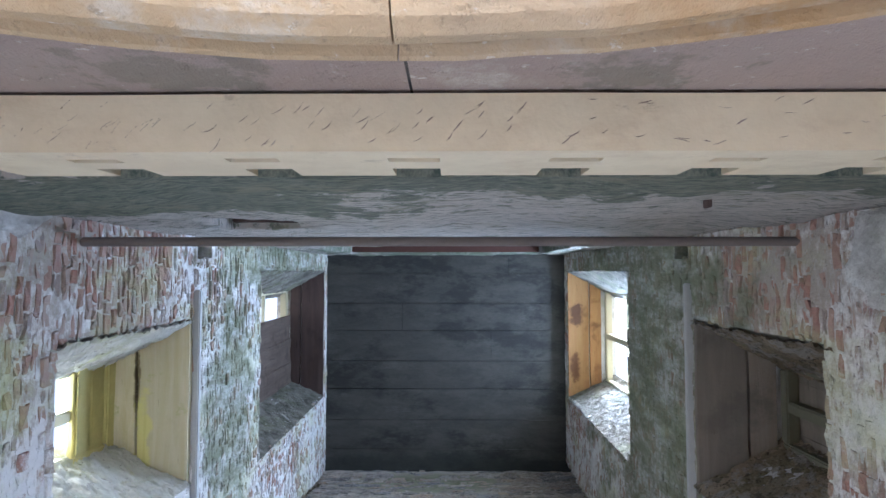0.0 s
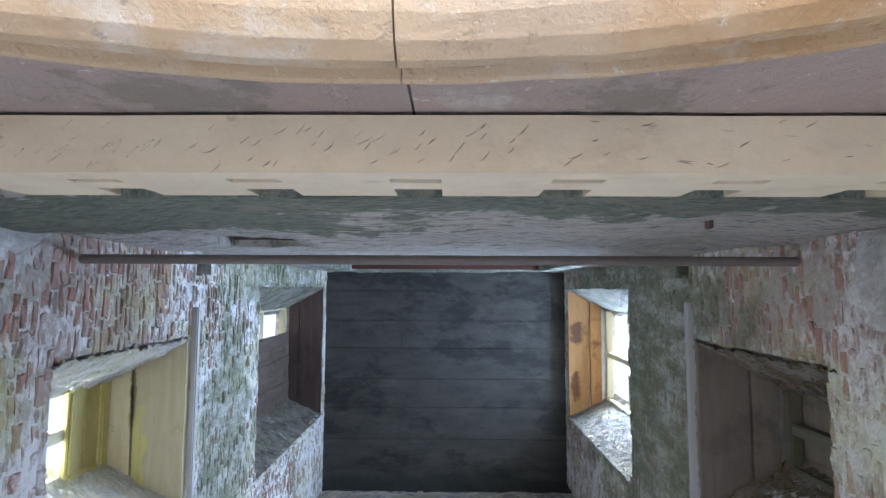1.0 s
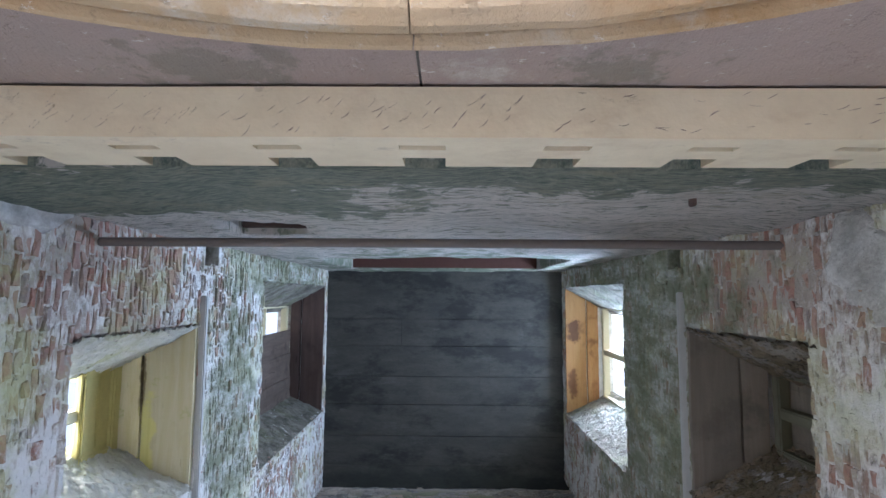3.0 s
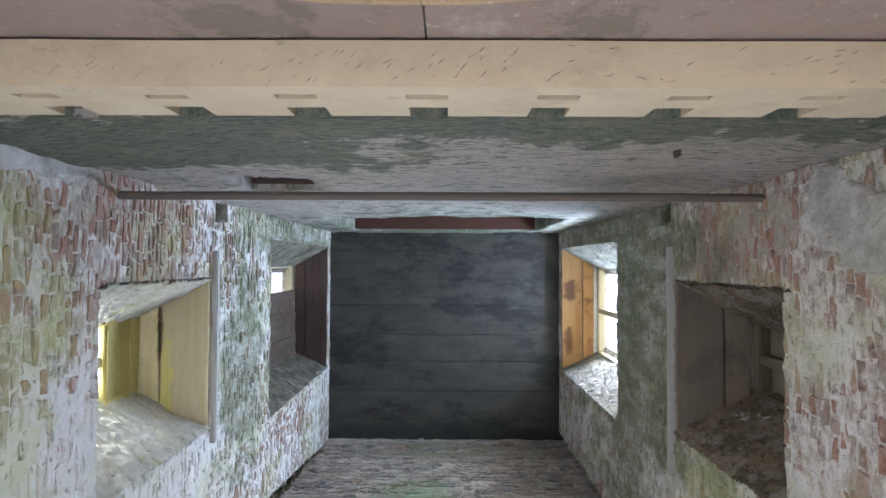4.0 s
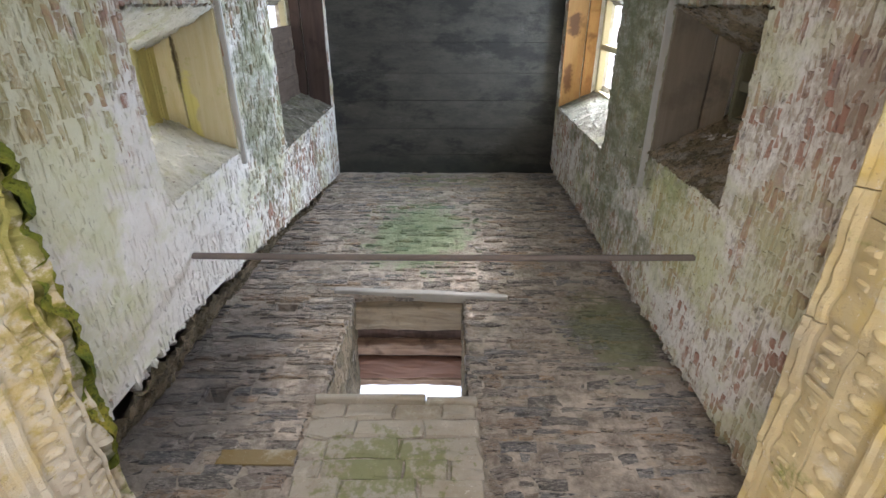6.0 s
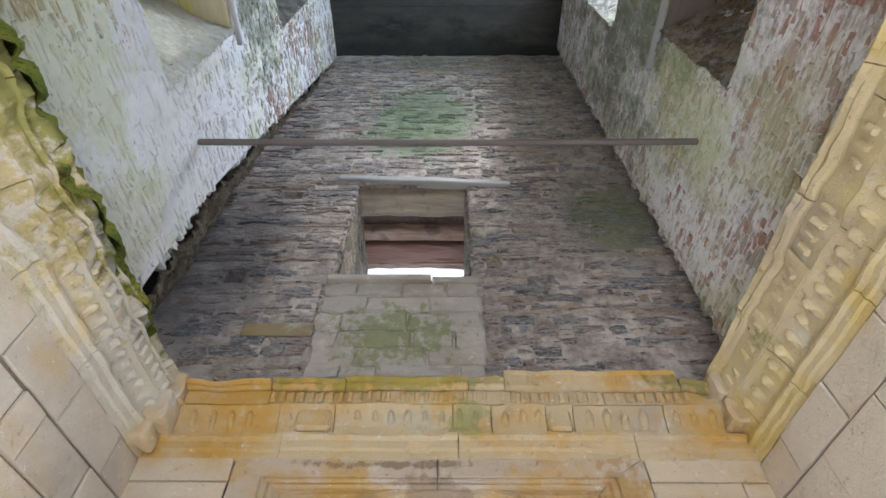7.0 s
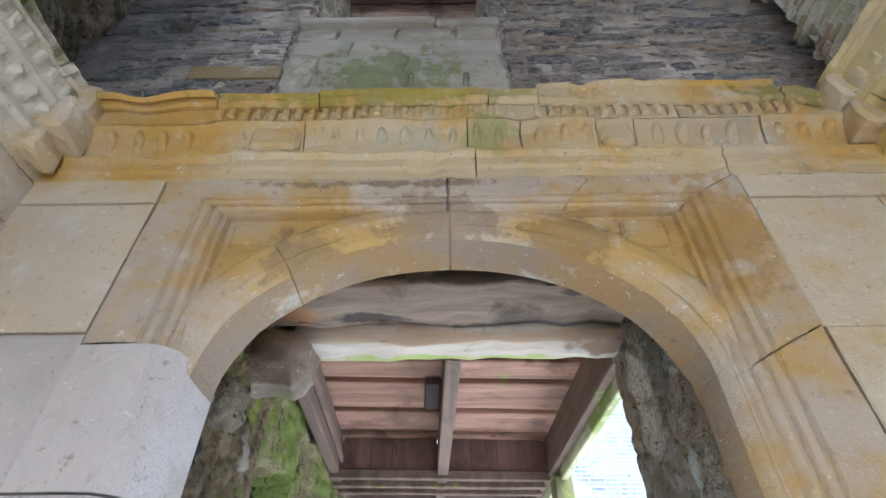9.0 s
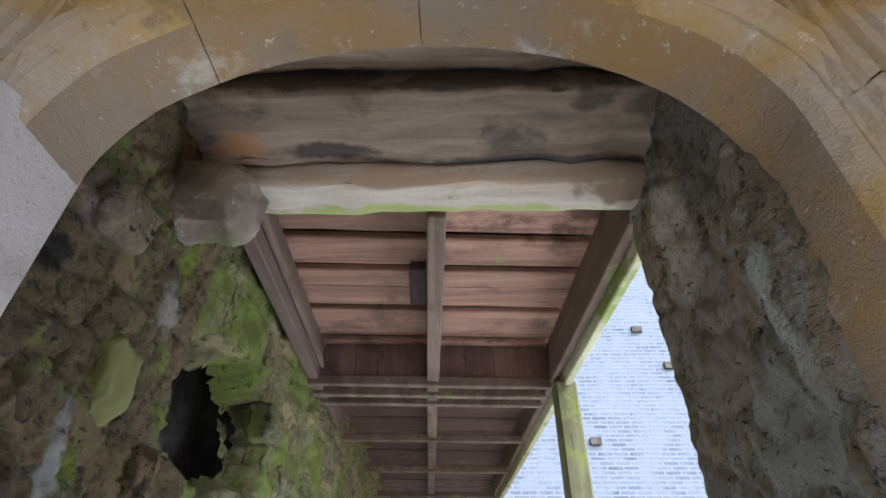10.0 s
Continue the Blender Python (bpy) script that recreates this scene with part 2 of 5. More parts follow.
def mortar(name, a, b, green=0.5, spots=()):
    s = Shader(name, 0.95)
    c = s.mix(s.ramp(s.noise(7, 7, 0.75), 0.32, 0.68), a, b)
    c = s.mix(s.math("MULTIPLY", s.ramp(s.noise(2.4, 6, 0.7), 0.5, 0.7), green), c, (0.20, 0.22, 0.10))
    for centre, size, color in spots:
        c = s.mix(s.math("MULTIPLY", s.spot(centre, size, 7, 1.0), 0.65), c, color)
    return s.done(c, s.math("ADD", s.noise(35, 7, 0.75), s.math("MULTIPLY", s.noise(8, 4), 1.5)), 0.9, 0.02)


M_MORTAR = limewashed("limewashed_mortar", False, False)
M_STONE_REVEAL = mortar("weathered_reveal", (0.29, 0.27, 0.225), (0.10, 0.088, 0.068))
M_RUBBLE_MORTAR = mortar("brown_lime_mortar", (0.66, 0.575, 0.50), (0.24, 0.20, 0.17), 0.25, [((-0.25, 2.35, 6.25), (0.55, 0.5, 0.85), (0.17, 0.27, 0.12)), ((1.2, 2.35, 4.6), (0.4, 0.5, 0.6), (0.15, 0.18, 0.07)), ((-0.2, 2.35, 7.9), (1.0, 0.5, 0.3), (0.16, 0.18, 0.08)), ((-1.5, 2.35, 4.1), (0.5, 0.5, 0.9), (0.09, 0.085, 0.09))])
M_MORTAR_PALE = mortar("crumbling_joint_mortar", (0.40, 0.31, 0.22), (0.20, 0.15, 0.105), 0.1)
M_PLASTER = mortar("grey_lime_plaster", (0.74, 0.72, 0.69), (0.40, 0.375, 0.345), 0.35)
M_EARTH = mortar("dark_mortar", (0.17, 0.15, 0.13), (0.07, 0.065, 0.06), 0.3)
M_BACK_ASHLAR = ashlar("ochre_freestone", (0.48, 0.40, 0.31), (0.46, 0.295, 0.095), 1.0, [((-0.06, 2.26, 2.47), (0.16, 0.4, 0.10), (0.29, 0.19, 0.10)), ((0.30, 2.26, 2.42), (0.14, 0.4, 0.07), (0.30, 0.18, 0.06)), ((-0.42, 2.26, 2.36), (0.12, 0.4, 0.10), (0.29, 0.20, 0.10)), ((0.70, 2.26, 2.43), (0.15, 0.4, 0.24), (0.44, 0.25, 0.065)), ((-0.2, 2.26, 2.60), (0.3, 0.4, 0.02), (0.20, 0.13, 0.07))])
# the arch's underside: its stone made darker, shade put into the colour
M_SOFFIT_SHADED = ashlar("grey_brown_shaded_soffit", (0.28, 0.215, 0.15), (0.33, 0.20, 0.075), 0.85)
M_WARM_ASHLAR = ashlar("warm_freestone", (0.53, 0.445, 0.32), (0.48, 0.33, 0.14), 0.75)
M_SIDE_ASHLAR = ashlar("cream_freestone", (0.56, 0.48, 0.37), (0.47, 0.35, 0.18), 0.55)
M_FRIEZE = ashlar("ochre_carved_freestone", (0.53, 0.42, 0.25), (0.50, 0.29, 0.055), 0.85, [((-0.25, 2.16, 2.965), (0.55, 0.3, 0.045), (0.27, 0.26, 0.03)), ((1.15, 2.16, 2.97), (0.2, 0.3, 0.06), (0.22, 0.22, 0.03)), ((0.08, 2.2, 2.80), (0.10, 0.3, 0.10), (0.34, 0.37, 0.12)), ((-0.15, 2.2, 2.80), (0.14, 0.3, 0.06), (0.62, 0.58, 0.42))])
M_CORNICE = ashlar("mossy_cornice_stone", (0.56, 0.455, 0.26), (0.53, 0.39, 0.12), 0.85, green=0.12)
M_CORNICE_W = ashlar("mossy_west_cornice_stone", (0.57, 0.51, 0.40), (0.54, 0.39, 0.12), 0.55, [((-1.25, 0.5, 2.88), (0.5, 0.95, 0.26), (0.50, 0.37, 0.06)), ((-1.25, 0.45, 2.96), (0.5, 0.85, 0.15), (0.25, 0.26, 0.03)), ((-1.25, 1.6, 3.03), (0.5, 0.6, 0.05), (0.19, 0.22, 0.03))], green=0.15)
M_OCHRE_BLOCK = ashlar("ochre_rubble_block", (0.29, 0.22, 0.12), (0.25, 0.165, 0.06), 0.7)
M_JAMB = ashlar("pale_freestone", (0.52, 0.47, 0.435), (0.34, 0.28, 0.22), 0.6)
M_PATCH = ashlar("pale_blocking_stone", (0.44, 0.40, 0.34), (0.30, 0.25, 0.17), 0.4, [((-0.3, 2.3, 3.42), (0.35, 0.3, 0.22), (0.20, 0.25, 0.05))])
M_FRONT = ashlar("brown_freestone", (0.39, 0.305, 0.265), (0.33, 0.25, 0.22), 0.5, [((-0.40, -0.3, 2.96), (0.16, 0.2, 0.10), (0.26, 0.235, 0.185)), ((0.35, -0.3, 2.96), (0.13, 0.2, 0.08), (0.26, 0.235, 0.185))])
M_RING = ashlar("golden_freestone", (0.53, 0.39, 0.235), (0.42, 0.25, 0.105), 0.85)


def ledge_stone(name):
    s = Shader(name, 0.85)
    c = s.mix(s.ramp(s.noise(2.4, 6, 0.7), 0.3, 0.7), (0.71, 0.61, 0.44), (0.59, 0.49, 0.34))
    c = s.mix(s.math("MULTIPLY", s.ramp(s.noise(5, 7, 0.75, s.stretch((0.5, 1, 1), (4, 2, 8))), 0.50, 0.68), 0.5), c, (0.52, 0.40, 0.27))
    c = s.mix(s.math("MULTIPLY", s.ramp(s.noise(9, 7, 0.8, s.stretch((0.6, 1, 1), (1, 7, 3))), 0.60, 0.68), 0.5), c, (0.36, 0.29, 0.22))
    return s.done(c, s.math("ADD", s.noise(7, 5, 0.6), s.math("MULTIPLY", s.noise(60, 4), 0.25)), 0.35, 0.012)


M_LEDGE = ledge_stone("cream_tooled_stone")


def render_coat(name):
    s = Shader(name, 0.92)
    streak, fine = s.stretch((0.9, 1, 3.2)), s.stretch((1.6, 1, 9.0), (3, 0, 7))
    c = s.mix(s.noise(4, 7, 0.75, streak), (0.76, 0.70, 0.645), (0.46, 0.40, 0.35))
    low = s.math("MAXIMUM", s.spot((-0.95, -0.2, 3.62), (0.95, 0.5, 0.42), 7, 1.1), s.spot((0.1, -0.2, 3.33), (1.5, 0.5, 0.20), 8, 1.1))
    dark = s.ramp(s.math("MULTIPLY_ADD", low, 0.20, s.noise(8, 8, 0.82, fine)), 0.50, 0.585)
    c = s.mix(s.math("MULTIPLY", dark, 0.9), c, s.mix(s.ramp(s.noise(14, 7, 0.8, fine), 0.35, 0.65), (0.04, 0.075, 0.06), (0.30, 0.30, 0.22)))
    c = s.mix(s.math("MULTIPLY", s.ramp(s.noise(3.2, 7, 0.75, s.stretch((1, 1, 2), (1, 0, 5))), 0.54, 0.66), 0.6), c, (0.34, 0.31, 0.22))
    c = s.mix(s.math("MULTIPLY", s.spot((0.0, -0.2, 7.2), (1.6, 0.5, 1.8), 5, 1.2), 0.75), c, (0.10, 0.14, 0.075))
    return s.done(c, s.math("ADD", s.noise(18, 7, 0.78, streak), s.noise(60, 5, 0.7)), 1.0, 0.02)


M_RENDER = render_coat("mossy_render")


def concrete(name):
    s = Shader(name, 0.85)
    wide = s.stretch((0.55, 1.5, 1))
    c = s.mix(s.ramp(s.noise(5, 7, 0.75, wide), 0.3, 0.7), (0.086, 0.079, 0.067), (0.046, 0.043, 0.038))
    c = s.mix(s.math("MULTIPLY", s.random(), 0.2), c, (0.10, 0.10, 0.10))
    c = s.mix(s.math("MULTIPLY", s.ramp(s.noise(1.5, 6, 0.7, s.stretch((1, 1.9, 1), (2, 5, 0))), 0.48, 0.62), 0.75), c, (0.028, 0.028, 0.027))
    c = s.mix(s.math("MULTIPLY", s.ramp(s.noise(3.1, 7, 0.8, s.stretch((0.6, 1.7, 1), (9, 1, 0))), 0.55, 0.68), 0.5), c, (0.125, 0.12, 0.108))
    c = s.mix(s.math("MULTIPLY", s.ramp(s.noise(70, 4, 0.7), 0.60, 0.70), 0.5), c, (0.03, 0.03, 0.03))
    # darker ragged band along the slab's back edge
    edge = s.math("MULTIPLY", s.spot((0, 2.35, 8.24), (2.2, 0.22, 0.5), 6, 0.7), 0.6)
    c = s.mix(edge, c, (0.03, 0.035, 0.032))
    return s.done(c, s.math("ADD", s.noise(25, 6, 0.7), s.noise(5, 5, 0.7, wide)), 0.5, 0.012)


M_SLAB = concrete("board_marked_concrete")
M_LINTEL = timber("yellow_lintel_board", (0.66, 0.59, 0.42), (0.50, 0.42, 0.20), 1, 0.12, 0.25, [((-1.715, 0.62, 5.03), (0.020, 0.22, 0.2), (0.10, 0.07, 0.03)), ((-1.67, 0.95, 5.03), (0.010, 0.22, 0.2), (0.14, 0.09, 0.03)), ((-1.68, 0.95, 5.03), (0.05, 0.30, 0.2), (0.52, 0.48, 0.17))])
M_LINTEL_PALE = timber("weathered_lintel_board", (0.34, 0.29, 0.23), (0.22, 0.18, 0.14), 1, 0.0, 0.5)
M_LINTEL_DARK = timber("dark_lintel_board", (0.13, 0.085, 0.07), (0.07, 0.045, 0.04), 1, 0.0, 0.5)
M_LINTEL_ORANGE = timber("orange_lintel_board", (0.50, 0.285, 0.11), (0.30, 0.12, 0.035), 1, 0.0, 0.9, [((1.52, 0.5, 8.09), (0.09, 0.14, 0.2), (0.06, 0.025, 0.015)), ((1.5, 1.1, 8.09), (0.06, 0.2, 0.2), (0.09, 0.035, 0.015))])
M_HEAD = timber("pale_head_board", (0.42, 0.335, 0.24), (0.21, 0.155, 0.105), 0, 0.0, 0.8)
M_RED_PALE = timber("pale_red_brown_board", (0.36, 0.24, 0.17), (0.15, 0.085, 0.06), 0, 0.0, 0.8)
M_RED = timber("red_brown_board", (0.26, 0.135, 0.095), (0.16, 0.08, 0.055), 0, 0.0, 0.4)
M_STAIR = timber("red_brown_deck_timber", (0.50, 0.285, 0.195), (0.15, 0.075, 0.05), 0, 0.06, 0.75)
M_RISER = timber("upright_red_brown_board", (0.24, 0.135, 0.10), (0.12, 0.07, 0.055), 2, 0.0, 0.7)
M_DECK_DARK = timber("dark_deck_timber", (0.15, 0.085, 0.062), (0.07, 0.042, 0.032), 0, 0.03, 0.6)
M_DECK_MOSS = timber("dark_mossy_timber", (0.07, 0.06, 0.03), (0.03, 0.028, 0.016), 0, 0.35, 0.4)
M_JOIST = timber("grey_brown_joist", (0.25, 0.17, 0.125), (0.10, 0.065, 0.047), 1, 0.10, 0.4)
M_POST = timber("green_weathered_post", (0.26, 0.25, 0.13), (0.13, 0.13, 0.06), 2, 0.5, 0.4)
M_EDGE = timber("mossy_pale_edge_beam", (0.66, 0.62, 0.42), (0.46, 0.44, 0.24), 1, 0.45, 0.3)
M_BEAM = timber("grey_oak_lintel", (0.38, 0.285, 0.20), (0.125, 0.085, 0.056), 0, 0.02, 0.8, [((0.3, 2.92, 2.55), (0.55, 0.03, 0.2), (0.05, 0.04, 0.032)), ((-0.35, 2.87, 2.55), (0.18, 0.035, 0.2), (0.045, 0.035, 0.03)), ((-0.62, 2.85, 2.55), (0.1, 0.06, 0.2), (0.42, 0.22, 0.10)), ((-0.1, 2.64, 2.6), (0.8, 0.018, 0.2), (0.05, 0.042, 0.035))])
M_BEAM_LIGHT = timber("stripped_oak_lintel", (0.80, 0.72, 0.60), (0.55, 0.38, 0.25), 0, 0.12, 0.2, [((-0.1, 3.10, 2.51), (0.75, 0.045, 0.06), (0.36, 0.42, 0.10)), ((0.55, 3.0, 2.52), (0.16, 0.06, 0.2), (0.24, 0.15, 0.09)), ((-0.1, 2.96, 2.52), (0.6, 0.025, 0.2), (0.50, 0.36, 0.24))])
M_FRAME = plain("cream_window_paint", (0.66, 0.60, 0.40), 0.55, 0, 30, 0.15)
M_PANEL = plain("yellowed_panel_paint", (0.62, 0.55, 0.22), 0.6, 0, 18, 0.35)
M_FRAME_DULL = plain("dull_olive_frame", (0.20, 0.19, 0.13), 0.7, 0, 20, 0.35)
M_BOARDING = timber("brown_boarding", (0.17, 0.125, 0.10), (0.09, 0.065, 0.05), 2, 0.0, 0.6)
M_IRON = plain("rusty_iron", (0.24, 0.20, 0.18), 0.7, 0.3, 50, 0.3)
M_STRIP = plain("grey_zinc_strip", (0.50, 0.49, 0.47), 0.6, 0.0, 25, 0.2)


def moss_coat(name):
    s = Shader(name, 1.0)
    c = s.mix(s.ramp(s.noise(7, 6, 0.7), 0.35, 0.65), (0.27, 0.29, 0.035), (0.11, 0.15, 0.022))
    c = s.mix(s.math("MULTIPLY", s.ramp(s.noise(3, 5, 0.7, s.stretch((1, 1, 1), (5, 2, 2))), 0.5, 0.68), 0.8), c, (0.40, 0.31, 0.05))
    c = s.mix(s.math("MULTIPLY", s.ramp(s.noise(60, 4, 0.7), 0.5, 0.35), 0.7), c, (0.03, 0.04, 0.01))
    return s.done(c, s.math("ADD", s.noise(45, 6, 0.75), s.noise(170, 3)), 1.0, 0.012)


M_MOSS = moss_coat("cushion_moss")
M_RUST = plain("red_oxide_beam", (0.12, 0.055, 0.042), 0.8, 0, 20, 0.3)
# unseen yard and floor, kept pale so that they bounce light upwards
M_YARD = plain("pale_gravel_and_turf", (0.34, 0.32, 0.27), 1.0, 0, 6, 0.35)
M_FLAG = plain("grey_flagstone", (0.40, 0.37, 0.33), 0.85, 0, 8, 0.25)


def passage_stone(name, green, cell, seed, chalk=0.3, spots=(), lift=(1, 1, 1), upright=False):
    s = Shader(name, 0.9)
    k = s.n.new("ShaderNodeTexVoronoi")
    k.inputs["Scale"].default_value = 1.0
    warp = s.n.new("ShaderNodeVectorMath")
    s.l.new(s.stretch(tuple(1 / c for c in cell), (seed, 0, 0)), warp.inputs[0])
    jig = s.n.new("ShaderNodeTexNoise")
    jig.inputs["Scale"].default_value = 5.0
    s.l.new(s.pos, jig.inputs["Vector"])
    s.l.new(jig.outputs["Color"], warp.inputs[1])
    s.l.new(warp.outputs[0], k.inputs["Vector"])
    sep = s.n.new("ShaderNodeSeparateColor")
    s.l.new(k.outputs["Color"], sep.inputs[0])
    c = s.pick(sep.outputs[0], [(0.19, 0.15, 0.10), (0.30, 0.235, 0.16), (0.13, 0.11, 0.08), (0.34, 0.265, 0.19), (0.23, 0.195, 0.14), (0.17, 0.14, 0.085)])
    c = s.mix(1.0, c, lift, "MULTIPLY")
    c = s.mix(s.ramp(s.noise(22, 6, 0.75), 0.40, 0.66), c, (0.27 * lift[0], 0.215 * lift[1], 0.14 * lift[2]))
    c = s.mix(s.math("MULTIPLY", s.ramp(s.noise(26, 6, 0.75, s.stretch((1, 1, 1), (4, 1, 6))), 0.46, 0.34), 0.85), c, (0.035, 0.03, 0.025))
    c = s.mix(s.math("MULTIPLY", s.ramp(s.noise(4.2, 6, 0.75), 0.66 - 0.2 * chalk, 0.72 - 0.2 * chalk), 0.8), c, s.mix(s.noise(18, 5), (0.50, 0.46, 0.40), (0.34, 0.30, 0.25)))
    c = s.mix(s.math("MULTIPLY", s.ramp(s.noise(3.0, 6, 0.75, s.stretch((1, 1, 1), (8, 2, 1))), 0.66 - 0.24 * green, 0.74 - 0.2 * green), 0.85), c, s.mix(s.noise(12, 5), (0.28, 0.35, 0.05), (0.10, 0.14, 0.025)))
    for centre, size, color in spots:
        c = s.mix(s.math("MULTIPLY", s.spot(centre, size, 11, 0.9), 0.9), c, s.mix(s.noise(16, 6, 0.75), color, tuple(v * 0.6 for v in color)))
    crack = s.ramp(s.noise(30, 5, 0.7, s.stretch((1, 1, 0.13) if upright else (1, 1, 2.0), (2, 7, 3)), 0.8), 0.43, 0.33)
    c = s.mix(s.math("MULTIPLY", crack, 0.8), c, (0.03, 0.03, 0.02))
    return s.done(c, s.math("ADD", s.noise(26, 7, 0.78), s.math("MULTIPLY_ADD", crack, -0.5, s.math("MULTIPLY", s.noise(90, 4), 0.3))), 1.0, 0.034)


# the near-black west spot paints the shade of a small hole by the jamb
M_PASS_L, M_PASS_R = passage_stone("mossy_passage_stone", 0.5, (0.13, 0.14, 0.085), 11, 0.1, [((-0.72, 2.80, 1.62), (0.3, 0.03, 0.12), (0.55, 0.53, 0.49)), ((-0.70, 2.54, 1.93), (0.3, 0.05, 0.05), (0.02, 0.018, 0.015)), ((-0.75, 3.05, 2.35), (0.3, 0.05, 0.25), (0.30, 0.33, 0.05)), ((-0.75, 3.0, 2.08), (0.3, 0.07, 0.10), (0.48, 0.43, 0.36)), ((-0.75, 2.6, 2.1), (0.3, 0.07, 0.09), (0.40, 0.32, 0.27))], (0.74, 0.66, 0.50)), passage_stone("passage_stone", 0.12, (0.2, 0.2, 0.13), 3, 0.75, [((0.62, 2.62, 2.30), (0.3, 0.2, 0.25), (0.26, 0.235, 0.19)), ((0.62, 2.90, 2.24), (0.3, 0.15, 0.23), (0.82, 0.74, 0.60)), ((0.62, 2.84, 1.88), (0.3, 0.13, 0.2), (0.50, 0.42, 0.36)), ((0.62, 2.565, 1.89), (0.3, 0.05, 0.07), (0.70, 0.72, 0.62)), ((0.62, 2.58, 1.76), (0.3, 0.06, 0.08), (0.70, 0.72, 0.62)), ((0.62, 2.70, 1.62), (0.3, 0.22, 0.17), (0.58, 0.58, 0.52))], (1.2, 1.2, 1.2))
M_CORBEL = ashlar("grey_corbel_stone", (0.36, 0.285, 0.215), (0.15, 0.115, 0.08), 0.8, [((-0.6, 2.97, 2.25), (0.2, 0.10, 0.03), (0.24, 0.26, 0.09))])
M_OLIVE = plain("olive_mossy_stone", (0.19, 0.185, 0.065), 0.95, 0, 28, 0.3)
M_BROKEN = passage_stone("dark_broken_masonry", 0.05, (0.12, 0.12, 0.06), 5, 0.1)
M_GREENWALL = passage_stone("green_slate_stone", 0.85, (0.3, 0.34, 0.10), 7, 0.1, (), (1.15, 1.2, 0.9), True)


def far_stone(name):
    s = Shader(name, 0.9)
    k = s.n.new("ShaderNodeTexBrick")
    s.l.new(s.stretch((1, 1, 1)), k.inputs["Vector"])
    sw = s.n.new("ShaderNodeMapping")
    sw.inputs["Rotation"].default_value = (radians(-90), 0, 0)
    s.l.new(s.pos, sw.inputs[0])
    s.l.new(sw.outputs[0], k.inputs["Vector"])
    k.inputs["Scale"].default_value = 1.0
    k.inputs["Brick Width"].default_value, k.inputs["Row Height"].default_value = 0.30, 0.085
    k.inputs["Mortar Size"].default_value = 0.014
    k.inputs["Color1"].default_value, k.inputs["Color2"].default_value = (0.10, 0.125, 0.165, 1), (0.21, 0.245, 0.31, 1)
    k.inputs["Mortar"].default_value = (0.29, 0.32, 0.38, 1)
    c = s.mix(s.ramp(s.noise(2.2, 6, 0.7), 0.35, 0.65), k.outputs[0], (0.25, 0.285, 0.345))
    return s.done(c, s.math("ADD", k.outputs[1], s.noise(8, 6, 0.7)), 0.7, 0.03)


M_FAR = far_stone("pale_courtyard_rubble")


# ---- building helpers ----
def link(name, bm, material, smooth=False):
    me = bpy.data.meshes.new(name)
    bmesh.ops.recalc_face_normals(bm, faces=bm.faces)
    bm.to_mesh(me)
    bm.free()
    me.materials.append(material)
    if smooth:
        me.shade_smooth()
    return new(name, me)


def part(name, bm, material, parent, label="", smooth=False):
    ob = link(name, bm, material, smooth)
    ob.parent = parent
    if label:
        tagged(ob, label)
    return ob


def thing(name, label, category, group="", at=(0, 0, 0)):
    ob = new(name)
    ob.empty_display_size = 0.1
    ob.location = at
    return tagged(ob, label, category, group)


def box(bm, x0, x1, y0, y1, z0, z1, jitter=0.0, rng=random):
    vs = [bm.verts.new((x + rng.uniform(-jitter, jitter), y + rng.uniform(-jitter, jitter), z + rng.uniform(-jitter, jitter))) for x in (x0, x1) for y in (y0, y1) for z in (z0, z1)]
    for f in ((0, 1, 3, 2), (4, 6, 7, 5), (0, 4, 5, 1), (2, 3, 7, 6), (0, 2, 6, 4), (1, 5, 7, 3)):
        bm.faces.new([vs[i] for i in f])
    return vs


def soft_box(x0, x1, y0, y1, z0, z1, bevel=0.006, cuts=0, rough=0.0, seed=0):
    """A box with worn edges and, if asked, an uneven surface."""
    bm = bmesh.new()
    box(bm, x0, x1, y0, y1, z0, z1)
    bmesh.ops.recalc_face_normals(bm, faces=bm.faces)
    bmesh.ops.bevel(bm, geom=bm.edges[:], offset=bevel, segments=1 if cuts else 2, affect="EDGES")
    if cuts:
        long = [e for e in bm.edges if e.calc_length() > 0.05]
        bmesh.ops.subdivide_edges(bm, edges=long, cuts=cuts, use_grid_fill=True)
    if rough:
        for v in bm.verts:
            v.co += noise.noise_vector(v.co * 9 + Vector((seed * 3.7, seed, 0))) * rough + noise.noise_vector(v.co * 31 + Vector((seed, 0, seed))) * rough * 0.5
    return bm


